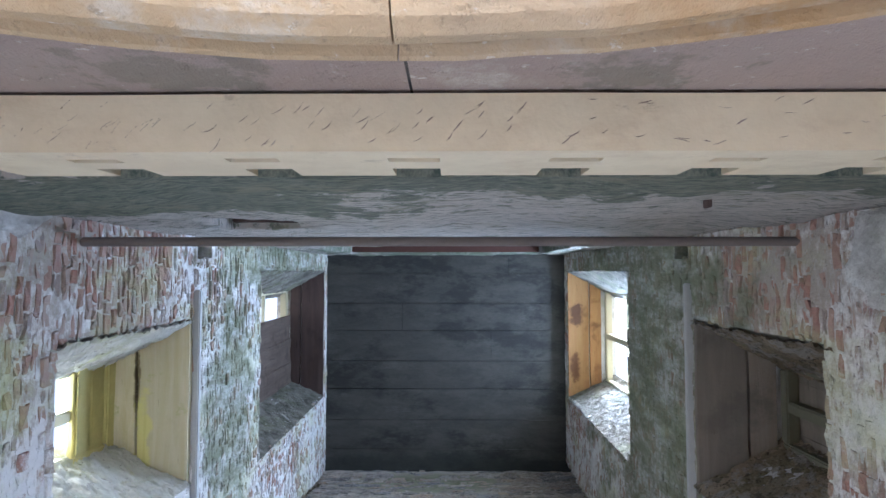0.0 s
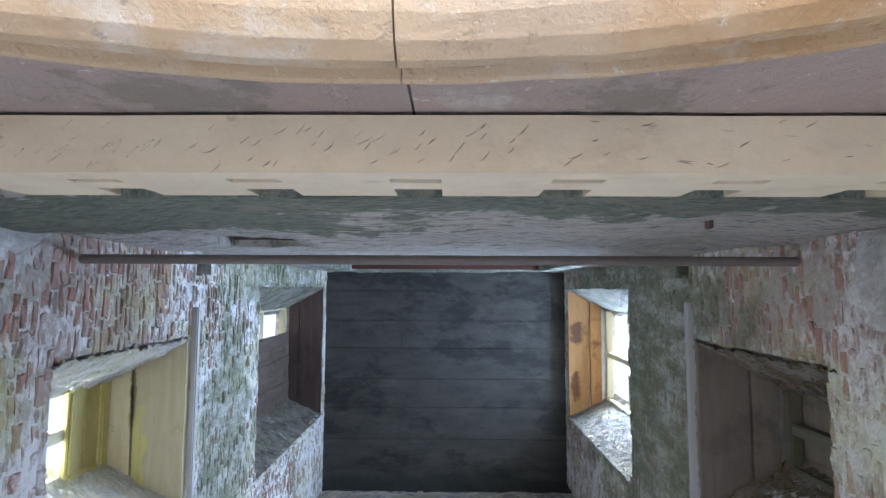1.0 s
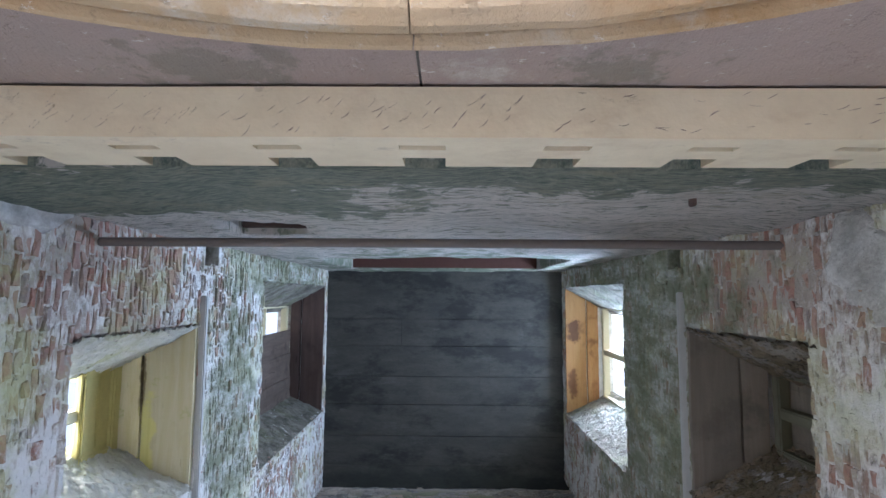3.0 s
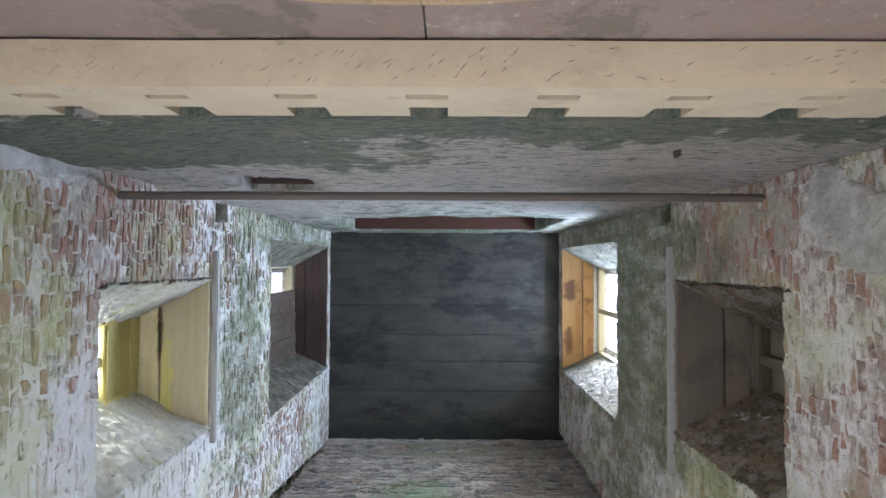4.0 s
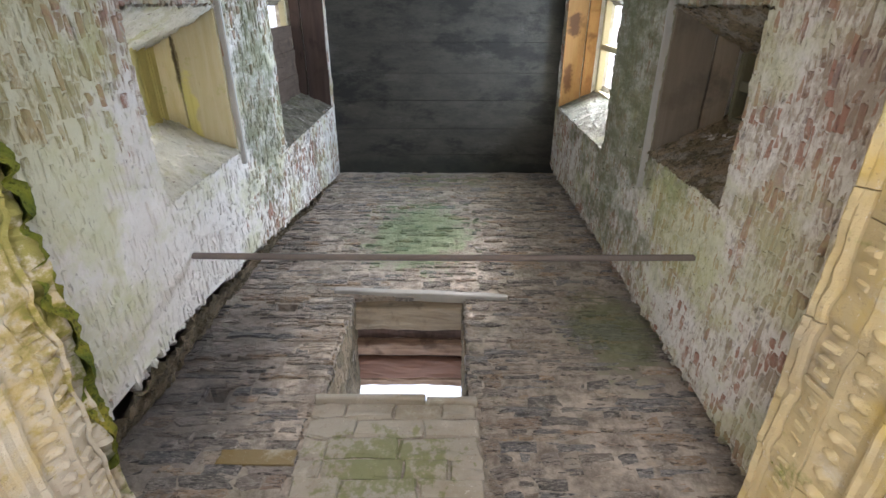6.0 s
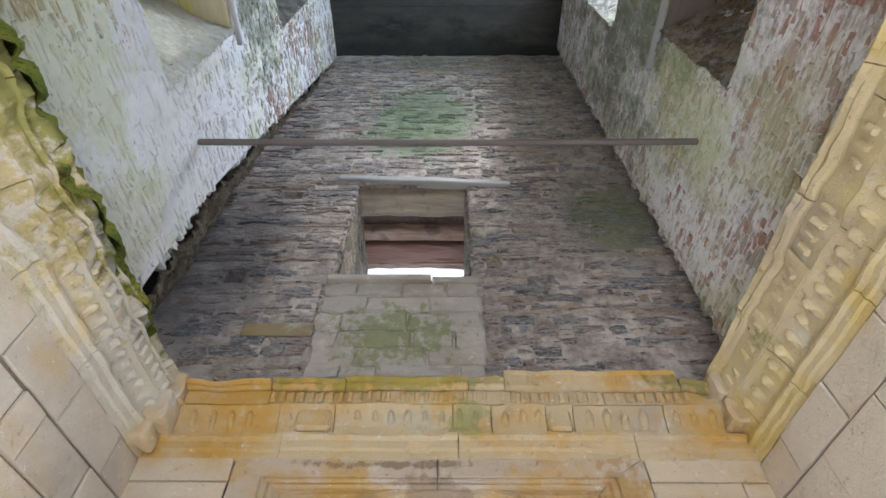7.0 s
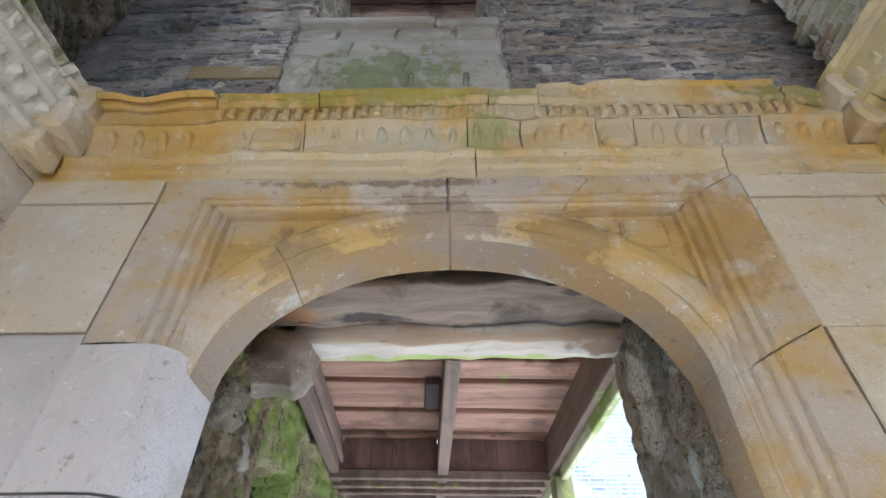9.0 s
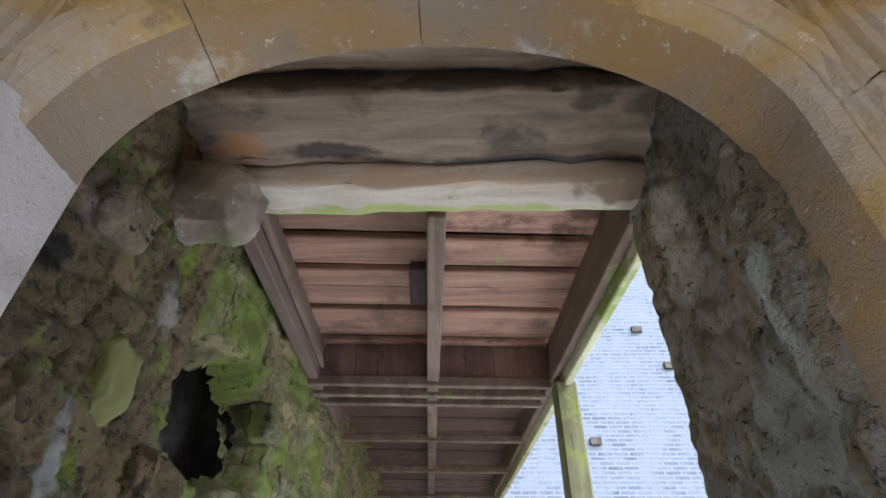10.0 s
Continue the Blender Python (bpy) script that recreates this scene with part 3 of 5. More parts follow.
def pierced(bm, place, u_in, u_out, zs, d0, d1, holes):
    """A wall over grid lines, from depth d0 to d1, with splayed openings through the cells named in holes."""
    nu, nz = len(u_in) - 1, len(zs) - 1
    near = [[bm.verts.new(place(u, d0, z)) for z in zs] for u in u_in]
    far = [[bm.verts.new(place(u, d1, z)) for z in zs] for u in u_out]
    solid = lambda i, j: 0 <= i < nu and 0 <= j < nz and (i, j) not in holes
    for i in range(nu):
        for j in range(nz):
            if not solid(i, j):
                continue
            bm.faces.new((near[i][j], near[i + 1][j], near[i + 1][j + 1], near[i][j + 1]))
            bm.faces.new((far[i][j], far[i][j + 1], far[i + 1][j + 1], far[i + 1][j]))
            for (di, dj), (a, b) in (((-1, 0), ((i, j), (i, j + 1))), ((1, 0), ((i + 1, j), (i + 1, j + 1))), ((0, -1), ((i, j), (i + 1, j))), ((0, 1), ((i, j + 1), (i + 1, j + 1)))):
                if not solid(i + di, j + dj):
                    bm.faces.new((near[a[0]][a[1]], near[b[0]][b[1]], far[b[0]][b[1]], far[a[0]][a[1]]))


def arch_line(cx, a, spring, b, n=28, foot=0.0):
    """Points of a doorway's outline in x and z with outward normals, from the left foot over the crown to the right foot."""
    pts = [(cx - a, foot, -1, 0), (cx - a, (foot + spring) / 2, -1, 0)]
    for k in range(n + 1):
        t = math.pi * (1 - k / n)
        c, s = math.cos(t), math.sin(t)
        nx, nz = c / a, s / b
        m = math.hypot(nx, nz)
        pts.append((cx + a * c, spring + b * s, nx / m, nz / m))
    return pts + [(cx + a, (foot + spring) / 2, 1, 0), (cx + a, foot, 1, 0)]


def arched_wall(bm, y0, y1, x0, x1, top, line):
    rows = []
    for x, z, _, _ in line:
        rows.append([bm.verts.new((x, y0, z)), bm.verts.new((x, y1, z)), bm.verts.new((x, y0, top)), bm.verts.new((x, y1, top))])
    for p, q in zip(rows, rows[1:]):
        if abs(p[0].co.x - q[0].co.x) > 1e-6:
            bm.faces.new((p[0], p[1], q[1], q[0]))
            bm.faces.new((p[0], q[0], q[2], p[2]))
            bm.faces.new((p[1], p[3], q[3], q[1]))
            bm.faces.new((p[2], q[2], q[3], p[3]))
    foot = line[0][1]
    xl, xr = line[0][0], line[-1][0]
    for a, b in ((x0, xl), (xr, x1)):
        if b - a > 0.001:
            box(bm, a, b, y0, y1, foot, top)


def sweep(bm, profile, line, capped=False):
    """A moulding along an arch: profile points are (outward, y)."""
    rings = [[bm.verts.new((x + nx * o, y, z + nz * o)) for o, y in profile] for x, z, nx, nz in line]
    for p, q in zip(rings, rings[1:]):
        for i in range(len(profile) - 1):
            bm.faces.new((p[i], p[i + 1], q[i + 1], q[i]))
    if capped:
        for r in (rings[0], rings[-1]):
            bm.faces.new(r)
    return rings


def voussoirs(name, profile, line, cuts, material, parent, gap=0.003, worn=0.0):
    """An arch moulding in separate stones, cut across at the given points of its line."""
    for a, b in zip(cuts, cuts[1:]):
        seg = [list(p) for p in line[a:b + 1]]
        for end, inner in ((0, 1), (-1, -2)):
            dx, dz = seg[inner][0] - seg[end][0], seg[inner][1] - seg[end][1]
            m = gap / max(1e-6, math.hypot(dx, dz))
            seg[end][0] += dx * m
            seg[end][1] += dz * m
        bm = bmesh.new()
        sweep(bm, profile, seg, True)
        if worn:
            for v in bm.verts:
                v.co += noise.noise_vector(v.co * 8) * worn + noise.noise_vector(v.co * 23) * worn * 0.5
        part(name, bm, material, parent, smooth=False)


def rubble_face(name, grid, material, label, bulge, cell, seed, keep=None, n=(90, 90)):
    """A face of irregular stones with sunk joints; grid(a, b) gives a place and the way out, for a and b from 0 to 1."""
    bm = bmesh.new()
    rows = []
    for i in range(n[0] + 1):
        row = []
        for j in range(n[1] + 1):
            p, out = grid(i / n[0], j / n[1])
            p, out = Vector(p), Vector(out)
            q = Vector((p.x / cell[0], p.y / cell[1], p.z / cell[2])) + noise.noise_vector(p * 5) * 0.25 + Vector((seed, 0, 0))
            d = noise.voronoi(q)[0]
            edge = min(1.0, (d[1] - d[0]) * 4.5)
            h = bulge * (edge ** 0.45) + bulge * 0.5 * noise.noise(p * 15) + bulge * 0.8 * noise.noise(p * 3.3) + bulge * 0.45 * noise.noise(p * 38)
            if keep:
                h += keep(p)
            row.append((bm.verts.new(p + out * h), h < -0.12))
        rows.append(row)
    for p, q in zip(rows, rows[1:]):
        for j in range(n[1]):
            quad = (p[j], p[j + 1], q[j + 1], q[j])
            if not all(gone for v, gone in quad):
                bm.faces.new([v for v, gone in quad])
    bmesh.ops.delete(bm, geom=[v for v in bm.verts if not v.link_faces], context="VERTS")
    return tagged(link(name, bm, material, True), label, kind="structure")


def extrude_profile(bm, profile, place, u0, u1, steps=1, jag=None):
    """A straight moulding: profile points go through place(u, out, z); its ends are closed."""
    rings = []
    for k in range(steps + 1):
        u = u0 + (u1 - u0) * k / steps
        rings.append([bm.verts.new(place(u, *(jag(u, o, z) if jag else (o, z)))) for o, z in profile])
    for p, q in zip(rings, rings[1:]):
        for i in range(len(profile)):
            j = (i + 1) % len(profile)
            bm.faces.new((p[i], p[j], q[j], q[i]))
    bm.faces.new(rings[0])
    bm.faces.new(list(reversed(rings[-1])))


# ---- large structure ----
def structure(name, bm, material, label="", smooth=False):
    return tagged(link(name, bm, material, smooth), label, kind="structure")


HALF, TOP, BACK, FRONT = 1.43, 8.24, 2.38, -0.19

bm = bmesh.new()
box(bm, -400, 400, -400, 400, -0.4, -0.12)
structure("ground", bm, M_YARD, "pale gravel and turf of the castle yard, out of view")
bm = bmesh.new()
box(bm, -2.4, 2.4, -2.2, 4.0, -0.12, 0)
structure("floor", bm, M_FLAG, "worn grey stone floor of the porch")


def side_wall(s, name):
    bm = bmesh.new()
    def place(u, d, z):
        if u > 3:
            near = 2.25 if s > 0 else 1.86 if z < 4.2 else 1.86 + (z - 4.2) * 0.13
            u = near if d < 1.5 else 2.45
        return s * d, u, z

    u_in, u_out = [-1.0, -0.19, -0.06, 0.0, 0.28, 1.22, 1.46, 3.2], [-1.0, -0.19, -0.06, 0.31, 0.57, 0.935, 1.21, 3.2]
    pierced(bm, place, u_in, u_out, [2.98, 4.05, 5.06, 5.10, 5.28, 6.1, 8.12, 8.6], HALF - 0.006, 1.98, {(4, 1), (3, 5), (4, 5), (5, 5), (1, 3)})
    box(bm, *sorted((s * 1.66, s * 1.95)), -0.3, 0.05, 5.0, 5.4)
    return structure(name, bm, M_MORTAR, "tall limewashed brick wall with splayed window openings")


WALL_L, WALL_R = side_wall(-1, "wall_west"), side_wall(1, "wall_east")

for s, nm in ((-1, "wall_west_base"), (1, "wall_east_base")):
    bm = bmesh.new()
    box(bm, *sorted((s * 1.33, s * 1.98)), -1.0, 2.6, 0, 2.98)
    box(bm, *sorted((s * 1.286, s * 1.34)), -0.29, 2.28, 0, 2.60)
    ob = structure(nm, bm, M_MORTAR_PALE, "mortar core behind the squared stone of the porch")
    if s < 0:
        BASE_L = ob
    else:
        BASE_R = ob

# the front wall: arched entrance below, rendered wall above
ENTRANCE = arch_line(-0.02, 0.92, 2.06, 0.675, 36)
WALL_FRONT = tagged(new("wall_south_base"), "brown stone wall over the arched entrance", kind="structure")
for line, x0, x1 in ((ENTRANCE[:21], -1.9, -0.0225), (ENTRANCE[20:], -0.0175, 1.9)):
    bm = bmesh.new()
    line = [(min(x, -0.0225) if x1 < 0 else max(x, -0.0175), z, a, b) for x, z, a, b in line]
    arched_wall(bm, -1.0, -0.302, x0 if x1 < 0 else line[0][0], x1 if x1 > 0 else line[-1][0], 3.3, line)
    part("stone", bm, M_FRONT, WALL_FRONT)
bm = bmesh.new()
box(bm, -0.0245, -0.0155, -0.99, -0.3055, 2.72, 3.28)
part("mortar_joint", bm, M_EARTH, WALL_FRONT)
bm = bmesh.new()
place = lambda u, d, z: (u, -d, z)
xs = [-1.43, -1.05, -1.0, -0.62, 1.05, 1.43]
pierced(bm, place, xs, xs, [3.24, 4.24, 4.60, 6.2, 7.9, 8.24], -FRONT, 0.42, {(2, 1), (1, 3), (2, 3), (3, 3)})
bmesh.ops.subdivide_edges(bm, edges=[e for e in bm.edges if e.calc_length() > 0.3], cuts=16, use_grid_fill=True)
for v in bm.verts:
    if v.co.y > FRONT - 0.02 and abs(v.co.x) < 1.42 and 3.26 < v.co.z:
        v.co.y += 0.030 * noise.noise(v.co * 2.1) + 0.014 * noise.noise(v.co * 9) + 0.008 * noise.noise(v.co * 23)
        v.co.z += 0.05 * noise.noise(v.co * 3 + Vector((9, 0, 0))) * (v.co.z > 4.2)
structure("wall_south", bm, M_RENDER, "algae-stained rendered wall above the entrance ledge", True)
tagged(link("recess_lintel", soft_box(-1.12, 1.12, -0.42, -0.205, 7.86, 7.93, 0.006), M_RUST), "red-brown timber lintel over a recess in the front wall", "lintel")
# a small dark peg added in place of a little hole
tagged(link("iron_spike", soft_box(0.788, 0.800, -0.21, -0.170, 3.61, 3.645, 0.003), M_LINTEL_DARK), "small dark peg that stands for a hole in the front wall", "spike")
# lining added to darken the slot's soffit, the recess's shade in its colour
tagged(link("slot_lintel", soft_box(-0.995, -0.625, -0.415, -0.222, 4.555, 4.61, 0.006, 3, 0.006, 3), M_LINTEL_DARK), "dark lining added under the top of the wall slot", "lintel")
for k in range(9):
    x = -0.98 + 0.038 * k
    tagged(link("brick_end", soft_box(x, x + 0.03, -0.42, -0.25, 4.50, 4.56, 0.004, 1, 0.004, k), M_BRICK), "small brick end inside the wall slot", "brick", "brick ends in the slot")
bm = bmesh.new()
box(bm, -1.9, 1.9, -1.0, -0.42, 3.3, 8.6)
structure("wall_south_core", bm, M_EARTH, "dark masonry core of the front wall")

# the back wall: core with a window through it, and the lower part with the arch
bm = bmesh.new()
place = lambda u, d, z: (u, d, z)
xs = [-2.1, -1.40, -1.28, -1.12, -0.70, 0.155, 2.1]
pierced(bm, place, xs, xs, [2.96, 3.86, 3.88, 3.97, 4.83, 4.93, 5.03, 8.6], BACK - 0.004, 3.2, {(4, 2), (4, 3), (4, 4), (4, 5), (1, 1), (1, 2), (2, 4)})
box(bm, -1.5, -1.05, 2.62, 3.15, 3.7, 5.1)
# dark plates set into the putlog holes stand for the shade inside them
for x0, x1, z0, z1 in ((-1.44, -1.24, 3.82, 4.01), (-1.32, -1.08, 4.79, 4.97)):
    hole = bmesh.new()
    box(hole, x0, x1, 2.56, 2.60, z0, z1)
    structure("putlog_shade_plate", hole, M_EARTH, "dark plate that stands for the shade inside a putlog hole")
WALL_BACK = structure("wall_north", bm, M_RUBBLE_MORTAR, "tall dark rubble wall with a small window")
bm = bmesh.new()
DOORWAY = arch_line(-0.04, 0.615, 2.03, 0.43, 36)
arched_wall(bm, 2.29, 2.47, -1.4, 1.4, 2.955, arch_line(-0.04, 0.632, 2.03, 0.447, 36))
WALL_DOOR = structure("wall_north_base", bm, M_BACK_ASHLAR, "ochre-stained freestone wall round the arched doorway")
bm = bmesh.new()
box(bm, -1.9, -0.86, 2.47, 3.2, 0, 2.86)
structure("passage_wall_west_core", bm, M_EARTH, "dark core of the passage wall")
bm = bmesh.new()
pts = [(0.68, 2.47), (0.74, 3.17), (1.9, 3.17), (1.9, 2.47)]
lo, hi = [bm.verts.new((x, y, 0)) for x, y in pts], [bm.verts.new((x, y, 2.86)) for x, y in pts]
bm.faces.new(lo), bm.faces.new(hi)
for i in range(4):
    bm.faces.new((lo[i], lo[(i + 1) % 4], hi[(i + 1) % 4], hi[i]))
structure("passage_wall_east_core", bm, M_EARTH, "dark core of the passage wall")


def east_face(a, b):
    """The face of the east passage wall, turning the outer corner."""
    z = 2.64 * b
    if a < 0.8:
        return (0.578 + 0.080 * a / 0.8, 2.44 + 0.75 * a / 0.8, z), (-1, 0, 0)
    if a < 0.83:
        return (0.665, 3.20, z), (-0.7, 0.7, 0)
    return (0.68 + 1.2 * (a - 0.83) / 0.17, 3.205, z), (0, 1, 0)


rubble_face("passage_wall_east", east_face, M_PASS_R, "rough rubble passage wall with remains of plaster", 0.014, (0.2, 0.2, 0.13), 3, lambda p: -0.03 * max(0.0, (2.51 - p.y) / 0.07) + 0.016 * min(1.0, max(0.0, noise.noise(p * 2.3 + Vector((3, 0, 1))) * 9)), (150, 160))
rubble_face("passage_wall_west", lambda a, b: ((-0.70 - 0.10 * a, 2.47 + 0.75 * a, 2.75 * b), (1, 0, 0)), M_PASS_L, "mossy rubble passage wall", 0.019, (0.13, 0.14, 0.085), 11, None, (150, 300))


def green_hole(p):
    """A ragged hole in the wall beside the walkway."""
    r = math.hypot((p.y - 3.68) / 0.52, (p.z - 1.99) / 0.22) + 0.4 * noise.noise(p * 6)
    return -0.17 * min(1.0, max(0.0, (1.0 - r) * 16))


rubble_face("green_wall", lambda a, b: ((-0.85, 3.20 + 5.5 * a, 2.95 * b), (1, 0, 0)), M_GREENWALL, "bright green mossy stone wall beside the walkway", 0.035, (0.3, 0.34, 0.10), 7, green_hole, (230, 120))
bm = bmesh.new()
box(bm, -1.9, -1.25, 3.2, 9.0, -0.12, 3.0)
structure("green_wall_core", bm, M_EARTH, "dark core of the wall beside the walkway")
bm = bmesh.new()
box(bm, -1.3, -0.88, 3.2, 9.0, 2.93, 3.02)
structure("green_wall_top", bm, M_GREENWALL, "mossy top of the wall beside the walkway")
bm = bmesh.new()
box(bm, -1.9, 1.9, 2.47, 3.19, 2.86, 2.955)
structure("passage_wall_top", bm, M_EARTH, "masonry above the passage lintels")


# the ceiling: concrete cast against boards
def ceiling():
    bm = bmesh.new()
    y, rng = -0.6, random.Random(4)
    while y < 2.6:
        w = rng.uniform(0.31, 0.37)
        z = TOP + rng.uniform(0, 0.008)
        cut = rng.uniform(-0.9, 0.9)
        box(bm, -1.8, cut - 0.002, y + 0.003, y + w - 0.003, z, z + 0.2)
        box(bm, cut + 0.002, 1.8, y + 0.003, y + w - 0.003, z + rng.uniform(0, 0.006), z + 0.2)
        y += w
    box(bm, -1.9, 1.9, -1, 3.2, TOP + 0.03, TOP + 0.36)
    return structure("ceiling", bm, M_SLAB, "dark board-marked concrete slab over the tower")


ceiling()

# the broken end of the west wall beside the back wall, and the faces inside the window openings
def west_reveal(a, b):
    z = 2.95 + 5.3 * b
    y = 1.85 if z < 4.2 else 1.85 + (z - 4.2) * 0.13
    return (-1.41 - 0.36 * a, y + (2.42 - y) * a, z), (0.7, 0.7, 0)


rubble_face("wall_west_broken_end", west_reveal, M_BROKEN, "dark broken end of the brick wall", 0.045, (0.12, 0.12, 0.06), 5, None, (24, 260))


def reveal(s, y0, y1, z0, z1, way, seed):
    """One side of a window opening: courses of limewashed brick."""
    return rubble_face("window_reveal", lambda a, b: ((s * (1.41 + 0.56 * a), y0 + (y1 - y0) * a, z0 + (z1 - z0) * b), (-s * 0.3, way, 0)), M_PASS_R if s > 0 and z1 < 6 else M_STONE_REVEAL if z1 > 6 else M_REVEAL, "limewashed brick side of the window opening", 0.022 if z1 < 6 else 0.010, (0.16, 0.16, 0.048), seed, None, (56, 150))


for s in (-1, 1):
    reveal(s, 0.275, 0.565, 4.0, 5.06, 1, 2 + s)
    reveal(s, 1.225, 0.94, 4.0, 5.06, -1, 6 + s)
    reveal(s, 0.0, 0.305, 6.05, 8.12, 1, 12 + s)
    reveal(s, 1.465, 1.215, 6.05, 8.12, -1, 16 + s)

for x, way_out, seed in ((-0.70, 1, 21), (0.155, -1, 22)):
    rubble_face("back_window_jamb", lambda a, b, x=x, w=way_out: ((x - 0.002 * w, 2.372 + 0.82 * a, 3.87 + 1.08 * b), (w, 0, 0)), M_BROKEN, "dark stone side of the back window opening", 0.016, (0.16, 0.16, 0.055), seed, None, (40, 80))

# outside: the courtyard wall across the yard and the green wall beside the walkway
bm = bmesh.new()
box(bm, -3, 16, 12.0, 13.2, -0.2, 10.5)
structure("courtyard_wall", bm, M_FAR, "pale sunlit rubble wall across the courtyard")


# ---- windows in the side walls ----
def window(s, name, y0, y1, z0, z1, x, rows, label, paint=M_FRAME):
    """A painted timber window: frame, mullion, glazing bars and panes."""
    top = tagged(new(name), label, "window", kind="structure")
    f = 0.06
    for nm, b in (("jamb", (y0, y0 + f, z0, z1)), ("jamb", (y1 - f, y1, z0, z1)), ("head", (y0 + f, y1 - f, z1 - f, z1)), ("sill", (y0 + f, y1 - f, z0, z0 + f)), ("mullion", ((y0 + y1) / 2 - 0.03, (y0 + y1) / 2 + 0.03, z0 + f, z1 - f))):
        part(nm, soft_box(*sorted((s * x, s * (x + 0.07))), *b, 0.008), paint, top)
    mid = (y0 + y1) / 2
    for a, b in ((y0 + f, mid - 0.03), (mid + 0.03, y1 - f)):
        for k in range(rows):
            c, d = z0 + f + (z1 - z0 - 2 * f) * k / rows, z0 + f + (z1 - z0 - 2 * f) * (k + 1) / rows
            if k:
                part("glazing_bar", soft_box(*sorted((s * (x + 0.02), s * (x + 0.055))), a, b, c - 0.012, c + 0.012, 0.004), paint, top)
    return top


W1 = window(-1, "window_1", 0.49, 1.01, 4.02, 5.03, 1.88, 2, "cream-painted timber window in a deep splayed opening")
part("head_panel", soft_box(-1.90, -1.862, 0.53, 0.97, 4.745, 4.975, 0.008, 4, 0.004), M_PANEL, W1, "yellowed pitted wooden panel")
part("head_rail", soft_box(-1.90, -1.842, 0.47, 1.03, 4.972, 5.052, 0.008), M_PANEL, W1)
part("panel_moulding", soft_box(-1.866, -1.846, 0.50, 0.545, 4.745, 4.97, 0.008), M_PANEL, W1)
part("panel_moulding", soft_box(-1.866, -1.846, 0.955, 1.0, 4.745, 4.97, 0.008), M_PANEL, W1)
part("panel_moulding", soft_box(-1.866, -1.850, 0.548, 0.952, 4.745, 4.775, 0.008), M_PANEL, W1)
part("panel_bead", soft_box(-1.864, -1.855, 0.56, 0.94, 4.862, 4.874, 0.003), M_PANEL, W1)
W2 = window(1, "window_2", 0.49, 1.01, 4.02, 5.03, 1.88, 2, "timber window boarded up from outside, in a deep splayed opening", M_FRAME_DULL)
for a, b in ((0.47, 0.62), (0.618, 0.76), (0.758, 0.90), (0.898, 1.03)):
    part("board", soft_box(1.952, 1.985, a, b, 4.0, 5.07, 0.002), M_LINTEL_PALE, W2, "dull grey-brown board")
window(-1, "window_3", 0.20, 1.30, 6.10, 8.08, 1.84, 3, "tall cream-painted timber window, half boarded up")
window(1, "window_4", 0.20, 1.30, 6.10, 8.08, 1.84, 3, "tall cream-painted timber window under orange lintel boards")


def head_boards(s, y0, y1, z, widths, mats, label):
    """Boards that carry the wall over a window opening."""
    top = thing("window_lintel", label, "lintel", "lintels over the windows")
    d, rng = HALF - 0.005, random.Random(int(z * 10 + s))
    for w, m in zip(widths, mats):
        bm = bmesh.new()
        n = 14
        grid = []
        for i in range(n + 1):
            row = []
            for j in range(4):
                y = y0 - 0.1 + (y1 - y0 + 0.2) * i / n
                x = s * (d + (w - 0.014) * j / 3)
                row.append((x + 0.006 * noise.noise(Vector((x * 3, y * 5, z))), y, z + 0.008 * noise.noise(Vector((x * 6, y * 3, z * 2)))))
            grid.append(row)
        lo = [[bm.verts.new(p) for p in r] for r in grid]
        hi = [[bm.verts.new((p[0], p[1], z + 0.055)) for p in r] for r in grid]
        for i in range(n):
            for j in range(3):
                bm.faces.new((lo[i][j], lo[i + 1][j], lo[i + 1][j + 1], lo[i][j + 1]))
                bm.faces.new((hi[i][j], hi[i][j + 1], hi[i + 1][j + 1], hi[i + 1][j]))
            for j in (0, 3):
                bm.faces.new((lo[i][j], lo[i + 1][j], hi[i + 1][j], hi[i][j]))
        part("board", bm, m, top)
        d += w
    return top


head_boards(-1, 0.28, 1.22, 5.03, (0.30, 0.14), (M_LINTEL, M_LINTEL), "pair of yellowed timber boards over the window opening")
head_boards(1, 0.28, 1.22, 5.03, (0.29, 0.16), (M_LINTEL_PALE, M_LINTEL_PALE), "pair of weathered brown boards over the window opening")
head_boards(-1, 0.0, 1.46, 8.09, (0.27, 0.13), (M_LINTEL_DARK, M_LINTEL_DARK), "pair of dark stained boards over the upper window")
head_boards(1, 0.0, 1.46, 8.09, (0.25, 0.14), (M_LINTEL_ORANGE, M_LINTEL_ORANGE), "pair of orange timber boards over the upper window")

for s, y0, y1 in ((-1, 0.12, 1.30), (1, 0.08, 1.46)):
    bm = soft_box(*sorted((s * 1.385, s * 1.435)), y0, y1, 5.062, 5.095, 0.006)
    tagged(link("lead_strip", bm, M_STRIP), "grey strip along the wall above the window boards", "strip", "strips over the windows")

# boards that close half of the upper west window
bd = thing("window_shutter", "grey-brown boards nailed across half of the upper window", "shutter")
for k, (a, b) in enumerate(((0.52, 0.79), (0.785, 1.06), (1.055, 1.34))):
    part("board", soft_box(-1.835 + 0.008 * k, -1.80 + 0.008 * k, a, b, 6.10 + 0.05 * k, 8.06, 0.006, 5, 0.012, k), M_BOARDING, bd)


